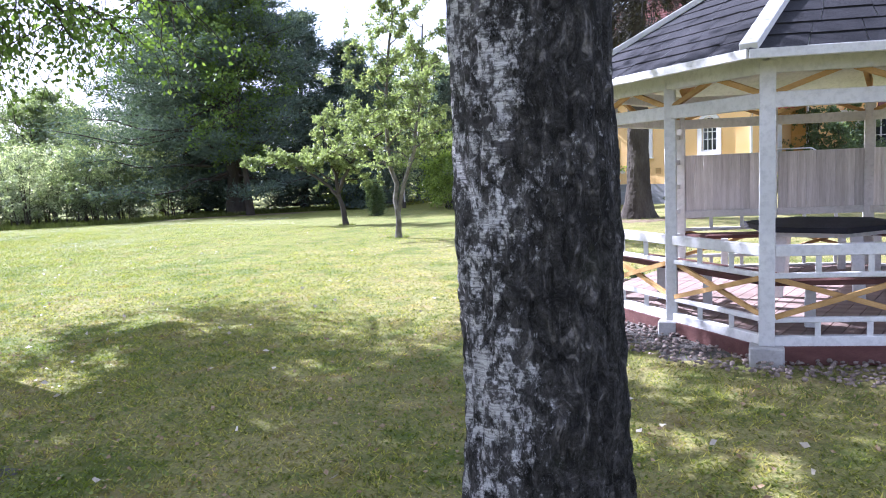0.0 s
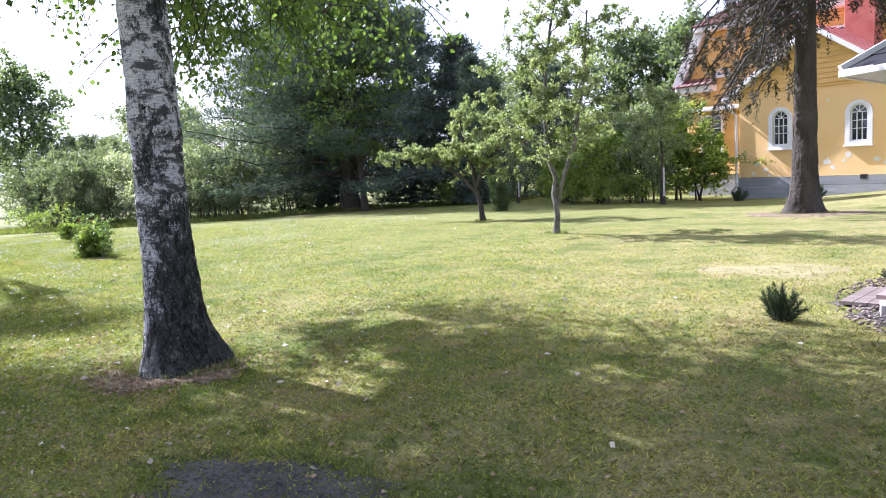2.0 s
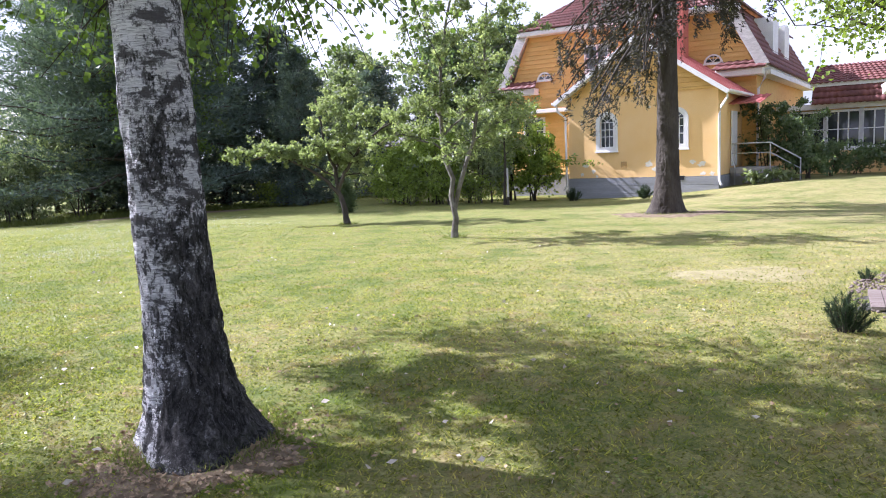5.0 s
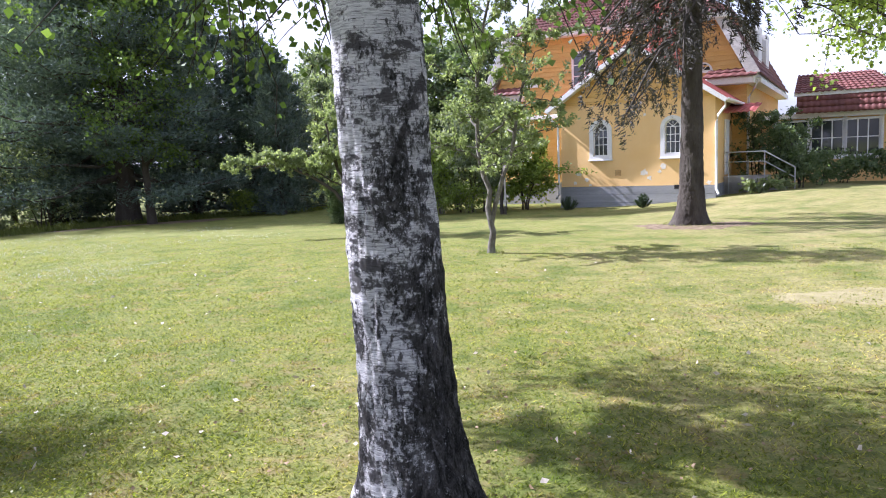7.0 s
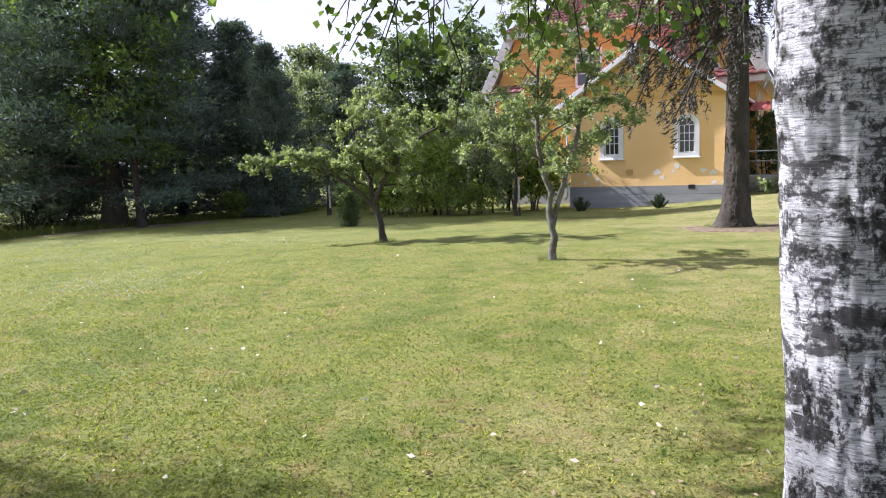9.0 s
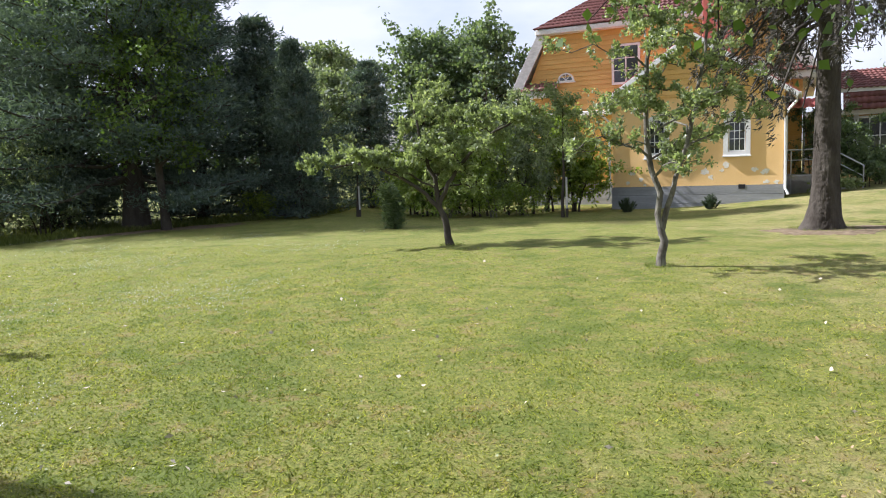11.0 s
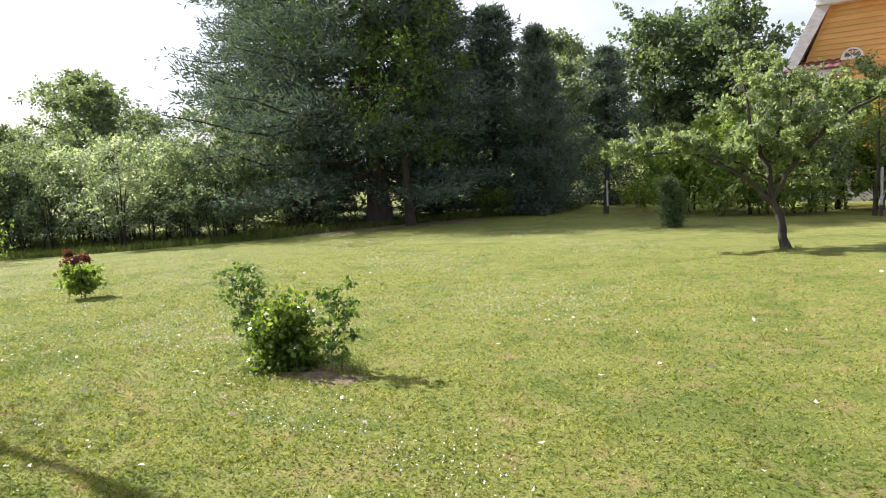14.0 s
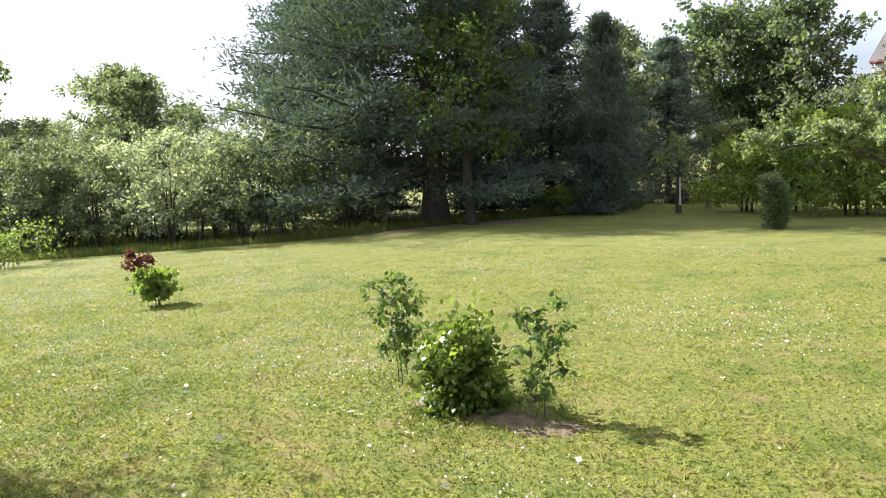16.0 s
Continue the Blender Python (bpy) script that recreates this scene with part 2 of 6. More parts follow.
BOARDS = plain("ochre_boards", (0.68, 0.41, 0.12), (0.76, 0.49, 0.17), 1.0, 20.0, 0.7, 0.2, (1, 4, 4), False, 0.0, 0.1)
SCAR = plain("bare_plaster", (0.72, 0.66, 0.55), (0.82, 0.78, 0.7), 6.0, 40.0, 0.9, 0.3)
PLINTH = plain("grey_plinth", (0.25, 0.255, 0.26), (0.33, 0.335, 0.34), 1.5, 18.0, 0.85, 0.3, (0.4, 4, 4), False, 0.0, 0.08)
WHITE = plain("white_paint", (0.58, 0.575, 0.55), (0.68, 0.675, 0.65), 2.0, 25.0, 0.55, 0.12)
TRIM = plain("house_white_trim", (0.72, 0.71, 0.68), (0.80, 0.79, 0.76), 3.0, 30.0, 0.6, 0.1)
REDTILE = plain("red_roof_tiles", (0.135, 0.055, 0.046), (0.21, 0.082, 0.068), 1.5, 25.0, 0.55, 0.3, (1, 1, 1), False, 0.0, 0.12)
VERGE = plain("weathered_white_boards", (0.42, 0.40, 0.38), (0.58, 0.56, 0.53), 4.0, 30.0, 0.75, 0.25, (1, 1, 3))
REDTIN = plain("red_sheet_metal", (0.40, 0.12, 0.105), (0.48, 0.17, 0.15), 1.2, 30.0, 0.5, 0.1)
CHIMNEY = plain("red_chimney", (0.42, 0.11, 0.085), (0.52, 0.17, 0.13), 2.0, 30.0, 0.8, 0.2)
FELT = plain("black_roof_felt", (0.013, 0.013, 0.016), (0.028, 0.028, 0.032), 2.5, 60.0, 0.85, 0.6, (1, 1, 1), False, 0.0, 0.2)
RAWWOOD = stripes("unpainted_pine", (0.42, 0.25, 0.085), (0.55, 0.35, 0.14))
GREYWOOD = stripes("weathered_grey_wood", (0.38, 0.36, 0.33), (0.54, 0.52, 0.48))
PLATFORM = stripes("weathered_planks", (0.13, 0.10, 0.085), (0.22, 0.185, 0.16))
SCREEN = plain("streaked_grey_boards", (0.58, 0.56, 0.52), (0.76, 0.74, 0.71), 3.0, 20.0, 0.85, 0.4, (9, 9, 0.5), False, 0.0, 0.2)
DECK = stripes("red_brown_deck", (0.26, 0.185, 0.155), (0.36, 0.28, 0.24))
BROWNRED = stripes("dark_red_seat_paint", (0.085, 0.036, 0.03), (0.13, 0.06, 0.05))
CONCRETE = plain("concrete", (0.34, 0.33, 0.31), (0.45, 0.44, 0.42), 4.0, 40.0, 0.9, 0.4)
STONE = plain("pebbles", (0.22, 0.17, 0.145), (0.40, 0.33, 0.28), 9.0, 60.0, 0.85, 0.4, (1, 1, 1), False, 0.0, 0.45)
SOIL = plain("bare_soil", (0.12, 0.085, 0.05), (0.26, 0.20, 0.125), 11.0, 45.0, 0.95, 0.8, (1, 1, 1), True)
ASH = plain("dark_grit", (0.085, 0.08, 0.072), (0.15, 0.14, 0.125), 6.0, 90.0, 0.95, 0.9, (1, 1, 1), True)
DARKIN = plain("dark_room", (0.02, 0.02, 0.022), (0.035, 0.035, 0.038), 2.0, 20.0, 0.9, 0.1)
PETAL = plain("clover_white", (0.70, 0.70, 0.66), (0.80, 0.80, 0.78), 8.0, 60.0, 0.8, 0.1, (1, 1, 1), True)
DRYLEAF = plain("pale_dry_leaf", (0.46, 0.40, 0.30), (0.62, 0.56, 0.46), 8.0, 60.0, 0.8, 0.1, (1, 1, 1), True)
STRAW = plain("dry_straw_grass", (0.22, 0.195, 0.085), (0.29, 0.255, 0.13), 5.0, 60.0, 0.9, 0.5, (1, 1, 1), True)
LITTER = plain("brown_leaf_litter", (0.24, 0.16, 0.085), (0.42, 0.32, 0.20), 30.0, 90.0, 0.9, 0.2, (1, 1, 1), True)
GALV = plain("galvanised_steel", (0.42, 0.43, 0.44), (0.52, 0.53, 0.54), 4.0, 30.0, 0.4, 0.1, (1, 1, 1), False, 0.7)


def glass_material():
    n = Nodes("window_glass", 0.05)
    n.b.inputs["Base Color"].default_value = (0.03, 0.035, 0.04, 1)
    n.b.inputs["Specular IOR Level"].default_value = 0.9
    n.bump(n.noise(n.coords(), 2.0, 2.0), 0.05)
    return n.m


GLASS = glass_material()


# ---- mesh helpers ----
def fast_mesh(name, v, f):
    v, f = np.asarray(v, dtype=np.float32), np.asarray(f, dtype=np.int32)
    me = bpy.data.meshes.new(name)
    me.vertices.add(len(v))
    me.vertices.foreach_set("co", v.ravel())
    me.loops.add(f.size)
    me.loops.foreach_set("vertex_index", f.ravel())
    me.polygons.add(len(f))
    me.polygons.foreach_set("loop_start", np.arange(len(f), dtype=np.int32) * f.shape[1])
    me.update(calc_edges=True)
    return me


def mesh_part(name, v, f, material, parent=None, label="", smooth=False):
    me = fast_mesh(name, v, f)
    me.materials.append(material)
    if smooth:
        me.polygons.foreach_set("use_smooth", np.ones(len(f), dtype=bool))
    ob = new(name, me)
    ob.parent = parent
    return tagged(ob, label)


def part(name, bm, material, parent=None, label="", smooth=False):
    me = bpy.data.meshes.new(name)
    bm.to_mesh(me)
    bm.free()
    me.materials.append(material)
    if smooth:
        for p in me.polygons:
            p.use_smooth = True
    ob = new(name, me)
    ob.parent = parent
    return tagged(ob, label)


def thing(name, m, label, category, group="", kind=""):
    ob = new(name)
    ob.empty_display_size = 0.2
    ob.matrix_world = m
    return tagged(ob, label, category, group, kind)


def box(bm, x0, x1, y0, y1, z0, z1, m=None, bevel=0.0):
    vs = [bm.verts.new((x, y, z)) for z in (z0, z1) for x, y in ((x0, y0), (x1, y0), (x1, y1), (x0, y1))]
    for q in ((3, 2, 1, 0), (4, 5, 6, 7), (0, 1, 5, 4), (1, 2, 6, 5), (2, 3, 7, 6), (3, 0, 4, 7)):
        bm.faces.new([vs[i] for i in q])
    if m is not None:
        for v in vs:
            v.co = m @ v.co
    if bevel:
        edges = {e for v in vs for e in v.link_edges}
        bmesh.ops.bevel(bm, geom=list(edges), offset=bevel, segments=1, affect="EDGES")


def beam(bm, a, b, w, h, bevel=0.004):
    """A squared timber from a to b, w wide and h high."""
    a, b = Vector(a), Vector(b)
    d = b - a
    x = d.normalized()
    up = Vector((0, 0, 1)) if abs(x.z) < 0.98 else Vector((0, 1, 0))
    y = up.cross(x).normalized()
    z = x.cross(y)
    m = Matrix((x, y, z)).transposed().to_4x4()
    m.translation = a
    box(bm, 0, d.length, -w / 2, w / 2, -h / 2, h / 2, m, bevel)


def prism(bm, outline, y0, y1):
    """An outline in x and z, from y0 to y1."""
    a = [bm.verts.new((x, y0, z)) for x, z in outline]
    b = [bm.verts.new((x, y1, z)) for x, z in outline]
    bm.faces.new(a)
    bm.faces.new(b[::-1])
    for i in range(len(a)):
        j = (i + 1) % len(a)
        bm.faces.new((a[j], a[i], b[i], b[j]))
    bmesh.ops.recalc_face_normals(bm, faces=bm.faces)


class Tubes:
    """Gathers tapered round limbs into one mesh."""

    def __init__(self):
        self.v, self.f, self.n = [], [], 0

    def add(self, path, radii, seg=7, rough=0.0, rng=None):
        path = np.asarray(path, dtype=float)
        d = np.gradient(path, axis=0)
        d /= np.linalg.norm(d, axis=1)[:, None] + 1e-9
        ref = np.where(np.abs(d[:, 2:3]) > 0.9, np.array([[1.0, 0, 0]]), np.array([[0, 0, 1.0]]))
        s = np.cross(d, ref)
        s /= np.linalg.norm(s, axis=1)[:, None] + 1e-9
        u = np.cross(s, d)
        a = np.linspace(0, 2 * np.pi, seg, endpoint=False)
        r = np.asarray(radii)[:, None, None] * np.ones((1, seg, 1))
        if rough and rng is not None:
            r = r * (1 + rough * rng.uniform(-1, 1, r.shape))
        ring = path[:, None] + r * (np.cos(a)[None, :, None] * s[:, None] + np.sin(a)[None, :, None] * u[:, None])
        k = len(path)
        i, j = np.meshgrid(np.arange(k - 1), np.arange(seg), indexing="ij")
        q = np.stack([i * seg + j, i * seg + (j + 1) % seg, (i + 1) * seg + (j + 1) % seg, (i + 1) * seg + j], -1).reshape(-1, 4)
        self.v.append(ring.reshape(-1, 3))
        self.f.append(q + self.n)
        self.n += k * seg

    def arrays(self):
        return np.concatenate(self.v), np.concatenate(self.f)


def blades_of(at, length, width, rng, down=0.0, along=None, spread=1.0):
    """Pointed four-cornered leaves at the places given; down bends them to hang."""
    n = len(at)
    d = rng.normal(size=(n, 3)) * spread
    if along is not None:
        d = d * 0.6 + along
    d[:, 2] -= down
    d /= np.linalg.norm(d, axis=1)[:, None] + 1e-9
    s = np.cross(d, rng.normal(size=(n, 3)))
    s /= np.linalg.norm(s, axis=1)[:, None] + 1e-9
    up = np.cross(s, d)
    ln = length * rng.uniform(0.6, 1.25, (n, 1))
    wd = width * rng.uniform(0.6, 1.25, (n, 1))
    mid = at + d * ln * 0.45
    v = np.stack([at, mid + s * wd / 2 + up * wd * 0.16, at + d * ln, mid - s * wd / 2 + up * wd * 0.16], 1).reshape(-1, 3)
    f = np.arange(4 * n).reshape(n, 4)
    return v, f


def bend(a, b, sag, k, rng, wob=0.0):
    """A curved path from a to b: sag lifts (positive) its middle."""
    a, b = np.asarray(a, float), np.asarray(b, float)
    t = np.linspace(0, 1, k)[:, None]
    p = a + (b - a) * t
    p[:, 2] += sag * 4 * (t * (1 - t))[:, 0]
    if wob:
        p[1:-1] += rng.normal(size=(k - 2, 3)) * wob
    return p


def broad_tree(name, label, at, rng, height, crown, base, radius, limbs, leaves, leaf, mats, lean=(0, 0), droop=0.0, group="", stems=1, top=0.35, kind_word="tree", fuzz=0.05, thick=0.5, twigs=7, rise=(0.15, 0.6)):
    """A tree or tall shrub: trunk(s), limbs, twigs and single leaves."""
    root = thing(name, pose(*at), label, kind_word, group)
    tb, tips = Tubes(), []
    for s in range(stems):
        off = np.array([0, 0, 0.0]) if stems == 1 else np.array([*rng.normal(size=2) * 0.12 * crown, 0])
        out = np.array([lean[0], lean[1], 0.0]) + (0 if stems == 1 else 1) * np.array([*rng.normal(size=2) * 0.35 * crown, 0])
        trunk = np.array([off + out * (k / 9) ** 1.2 + np.array([0, 0, height * 0.92 * k / 9]) for k in range(10)])
        wob = np.cumsum(rng.normal(size=(9, 2)) * 0.02 * height / 4, 0)
        trunk[1:, :2] += wob
        trunk[0, 2] -= 0.15
        rad = radius * (1 - 0.88 * np.linspace(0, 1, 10)) * (1.0 if stems == 1 else 0.6)
        rad[0] *= 1.35
        tb.add(trunk, rad, 9, 0.08, rng)
        nl = max(3, limbs // stems)
        for i in range(nl):
            h = base + (height * 0.94 - base) * (i + rng.uniform(0, 1)) / nl
            f = (h - base) / max(height - base, 0.1)
            tt = min(8.99, h / trunk[9, 2] * 9)
            k = int(min(8, tt))
            a = trunk[k] + (trunk[k + 1] - trunk[k]) * (tt - k)
            ang = i * 2.4 + rng.uniform(-0.5, 0.5) + s * 1.3
            reach = crown * (1 - abs(f - top) ** 1.6 * 1.05) * rng.uniform(0.65, 1.12)
            reach = max(reach, 0.18 * crown)
            b = a + np.array([np.cos(ang) * reach, np.sin(ang) * reach, reach * rng.uniform(*rise) * (1 - droop) - droop * reach * 0.5])
            p = bend(a, b, reach * (0.10 + 0.3 * droop), 7, rng, 0.03 * reach)
            r0 = max(0.008, rad[k] * thick)
            tb.add(p, np.linspace(r0, r0 * 0.2, 7), 5)
            for j in range(twigs):
                q = p[2 + j % 5]
                e = q + rng.normal(size=3) * reach * np.array([0.32, 0.32, 0.24])
                e[2] -= droop * reach * 0.7
                tw = bend(q, e, 0.04 * reach, 4, rng)
                tb.add(tw, np.linspace(r0 * 0.3, r0 * 0.08, 4), 4)
                tips.append(tw)
    v, f = tb.arrays()
    mesh_part("trunk", v, f, mats[0], root, smooth=True)
    tips = np.array(tips)
    per = max(1, leaves // len(tips))
    pts = []
    for tw in tips:
        w = rng.uniform(0.15, 1.15, (per, 1)) * 3
        k = np.clip(w.astype(int), 0, 2)
        p = tw[k[:, 0]] + (tw[k[:, 0] + 1] - tw[k[:, 0]]) * (w - k)
        if droop:
            p[:, 2] -= rng.exponential(0.5 * droop * crown * 0.35, per)
        pts.append(p + rng.normal(size=(per, 3)) * crown * fuzz)
    pts = np.concatenate(pts)
    pts = pts[pts[:, 2] > 0.12]
    lv, lf = blades_of(pts, leaf[0], leaf[1], rng, 0.35 + droop * 0.8)
    mesh_part("crown", lv, lf, mats[1], root)
    return root


def conifer(name, label, at, rng, height, reach, base, radius, whorls, per, mats, sprays=26, spray=(0.42, 0.10), droop=0.35, flat=0.0, limit=None, group="", power=0.8, low=0.5, reps=5, along=0.5, tuft=0.5, hang=0.0, stem=True):
    """A conifer: whorls of limbs with hanging sprays of needles; hang lets them trail in strands."""
    root = thing(name, pose(*at), label, "tree", group)
    tb, pts, dirs = Tubes(), [], []
    trunk = np.array([[0, 0, height * k / 11 - (0.15 if k == 0 else 0)] for k in range(12)], dtype=float)
    trunk[1:, :2] += np.cumsum(rng.normal(size=(11, 2)) * 0.035, 0)
    rad = radius * (1 - 0.93 * np.linspace(0, 1, 12))
    rad[0] *= 1.4
    if stem:
        tb.add(np.concatenate([trunk[:1], trunk[:1] + [[0, 0, 0.35]], trunk[1:]]), np.concatenate([rad[:1] * 1.1, rad[:1] * 0.78, rad[1:]]), 14, 0.05, rng)
    for w in range(whorls):
        h = base + (height * 0.98 - base) * (w / whorls) ** 0.95
        f = (h - base) / (height - base)
        tt = h / height * 11
        k = int(min(10, tt))
        a0 = trunk[k] + (trunk[k + 1] - trunk[k]) * (tt - k)
        for i in range(per):
            ang = i * 2 * np.pi / per + w * 1.1 + rng.uniform(-0.35, 0.35)
            ln = reach * max(0.06, (1 - f) ** power) * rng.uniform(0.7, 1.15)
            if f < 0.12:
                ln *= 0.8
            if limit is not None:
                ln = limit(ang, h, ln)
                if ln < 0.3:
                    continue
            dr = droop * (1.1 - f)
            b = a0 + np.array([np.cos(ang) * ln, np.sin(ang) * ln, -dr * ln + 0.25 * ln * f])
            b[2] = max(b[2], low)
            p = bend(a0, b, ln * (0.10 + 0.12 * dr), 7, rng, 0.03 * ln)
            r0 = max(0.01, rad[k] * 0.24)
            tb.add(p, np.linspace(r0, r0 * 0.25, 7), 5)
            side = np.array([-np.sin(ang), np.cos(ang), 0.0])
            m = max(4, int(sprays * (ln / reach) ** 0.7))
            u = rng.uniform(0.25, 1.04, m) * 6
            kk = np.clip(u.astype(int), 0, 5)
            q = p[kk] + (p[kk + 1] - p[kk]) * (u - kk)[:, None]
            off = rng.normal(size=(m, 1)) * ln * 0.13 * (1.2 - u[:, None] / 8)
            q = q + side * off
            q[:, 2] += rng.normal(size=m) * 0.06 * ln * (1 - flat) - np.abs(off[:, 0]) * droop * 0.7
            dd = np.tile(np.array([np.cos(ang), np.sin(ang), -0.25 - droop * 0.6]), (m, 1)) + side * np.sign(off) * 0.7
            trail = rng.uniform(0.25, 1.0, m) * hang
            for rep in range(reps):
                jit = rng.normal(size=(m, 3)) * spray[0] * tuft * np.array([1.0, 1.0, 0.7])
                jit[:, 2] -= trail * rng.uniform(0, 1, m)
                pts.append(q + jit)
                dirs.append(dd)
    v, f = tb.arrays()
    mesh_part("trunk" if stem else "branchwork", v, f, mats[0], root, smooth=True)
    pts, dirs = np.concatenate(pts), np.concatenate(dirs)
    keep = pts[:, 2] > low * 0.6
    lv, lf = blades_of(pts[keep], spray[0], spray[1], rng, droop * 0.3, dirs[keep] * along)
    mesh_part("crown", lv, lf, mats[1], root)
    return root


def layered_pine(name, label, at, rng, height, reach, base, radius, whorls, per, mats, pads, per_pad, needle, power, group="", narrow=0.0, flat=0.42, droop=-0.20):
    """A full conifer: long limbs with upturned tips, carrying flat pads of needles with gaps between."""
    root = thing(name, pose(*at), label, "tree", group)
    tb, pts, dirs = Tubes(), [], []
    trunk = np.array([[0, 0, height * k / 11 - (0.15 if k == 0 else 0)] for k in range(12)], dtype=float)
    trunk[1:, :2] += np.cumsum(rng.normal(size=(11, 2)) * 0.04, 0)
    rad = radius * (1 - 0.93 * np.linspace(0, 1, 12))
    rad[0] *= 1.4
    tb.add(trunk, rad, 14, 0.06, rng)
    for w in range(whorls):
        h = base + (height * 0.99 - base) * (w / (whorls - 1)) ** 0.95
        f = (h - base) / (height - base)
        for i in range(per):
            tt = min(10.99, max(0.2, h + rng.uniform(-0.7, 0.7) * height / whorls) / height * 11)
            k = int(tt)
            a0 = trunk[k] + (trunk[k + 1] - trunk[k]) * (tt - k)
            ang = i * 2 * np.pi / per + w * 1.1 + rng.uniform(-0.45, 0.45)
            ln = reach * max(0.07, (1 - f) ** power) * rng.uniform(0.5, 1.15) * (0.8 if f < 0.08 else 1.0) * (1 - narrow * (1 + math.cos(ang - 0.38)))
            out = np.array([np.cos(ang), np.sin(ang), 0.0])
            side = np.array([-np.sin(ang), np.cos(ang), 0.0])
            b = a0 + out * ln + np.array([0, 0, ln * (droop + 0.55 * f + rng.uniform(-0.08, 0.08))])
            b[2] = max(b[2], 0.5)
            p = bend(a0, b, -0.06 * ln, 7, rng, 0.02 * ln)
            p[:, 2] = np.maximum(p[:, 2], 0.35)
            r0 = max(0.012, rad[k] * 0.22)
            tb.add(p, np.linspace(r0, r0 * 0.25, 7), 5)
            for j in range(pads):
                u = (0.28 + 0.74 * (j + rng.uniform(0, 0.9)) / pads) * 6
                kk = min(5, int(u))
                s = (0.2 + 0.085 * ln) * rng.uniform(0.7, 1.3) * (1.35 - 0.125 * u)
                c = p[kk] + (p[kk + 1] - p[kk]) * (u - kk) + side * rng.normal() * ln * 0.12
                q = np.clip(rng.normal(size=(per_pad, 3)), -1.7, 1.7)
                pts.append(c + out * q[:, :1] * s * 1.15 + side * q[:, 1:2] * s + np.array([0, 0, 1.0]) * (q[:, 2:] * s * flat + 0.15 * np.abs(q[:, :1]) * s))
                dirs.append(np.tile(out * 0.45 + np.array([0, 0, 0.3]), (per_pad, 1)) + side * q[:, 1:2] * 0.5)
    v, f = tb.arrays()
    mesh_part("trunk", v, f, mats[0], root, smooth=True)
    pts, dirs = np.concatenate(pts), np.concatenate(dirs)
    keep = pts[:, 2] > 0.25
    lv, lf = blades_of(pts[keep], needle[0], needle[1], rng, 0.0, dirs[keep], 0.9)
    mesh_part("crown", lv, lf, mats[1], root)
    return root


def apple_tree(label, at, rng, stems, reach, start, leaf, mats, spurs=6):
    """An old fruit tree: crooked stems, arching boughs, short twigs and rosettes of leaves on spurs."""
    root = thing("apple_tree", pose(*at), label, "tree", "apple trees")
    tb, pts, dirs = Tubes(), [], []
    for s, (line, r0, r1, boughs) in enumerate(stems):
        line = np.array(line, float)
        t = np.linspace(0, len(line) - 1, 16)
        p = np.stack([np.interp(t, np.arange(len(line)), line[:, c]) for c in range(3)], -1)
        p[2:] += rng.normal(size=(14, 3)) * 0.018
        r = np.linspace(r0, r1, 16)
        if s == 0:
            r[0] *= 1.45
            r[1] *= 1.12
        tb.add(p, r, 10, 0.09, rng)
        for i in range(boughs):
            u = min(14.9, 15 * (0.28 + 0.72 * (i + rng.uniform(0, 1)) / boughs))
            k = int(u)
            a = p[k] + (p[k + 1] - p[k]) * (u - k)
            if a[2] < start * 0.8:
                continue
            top = (a[2] - start) / max(0.5, p[-1][2] - start)
            ang = i * 2.4 + s * 1.1 + rng.uniform(-0.5, 0.5)
            ln = reach * (1.0 - 0.55 * max(0.0, min(1.0, top))) * rng.uniform(0.55, 1.1)
            b = a + np.array([np.cos(ang) * ln, np.sin(ang) * ln, ln * rng.uniform(-0.15, 0.55)])
            q = bend(a, b, 0.14 * ln, 9, rng, 0.035 * ln)
            rb = max(0.008, r[k] * 0.5)
            tb.add(q, np.linspace(rb, rb * 0.25, 9), 6)
            for j in range(9):
                v = 1.6 + 6.3 * (j + rng.uniform(0, 0.9)) / 9
                c = int(min(7, v))
                e = q[c] + (q[c + 1] - q[c]) * (v - c)
                tip = e + rng.normal(size=3) * np.array([0.2, 0.2, 0.16]) * (0.6 + 0.35 * ln) + np.array([0, 0, 0.05])
                w = bend(e, tip, 0.03, 5, rng, 0.012)
                tb.add(w, np.linspace(rb * 0.26 + 0.002, 0.002, 5), 4)
                for m in range(spurs):
                    z = rng.uniform(0.6, 4.0)
                    y = int(min(3, z))
                    o = w[y] + (w[y + 1] - w[y]) * (z - y)
                    n = 7
                    pts.append(o + rng.normal(size=(n, 3)) * 0.028)
                    dirs.append(rng.normal(size=(n, 3)) * 0.7 + np.array([0, 0, 0.25]) + (tip - e) * 0.8)
    v, f = tb.arrays()
    mesh_part("trunk", v, f, mats[0], root, smooth=True)
    lv, lf = blades_of(np.concatenate(pts), leaf[0], leaf[1], rng, 0.1, np.concatenate(dirs), 0.7)
    mesh_part("crown", lv, lf, mats[1], root)
    return root


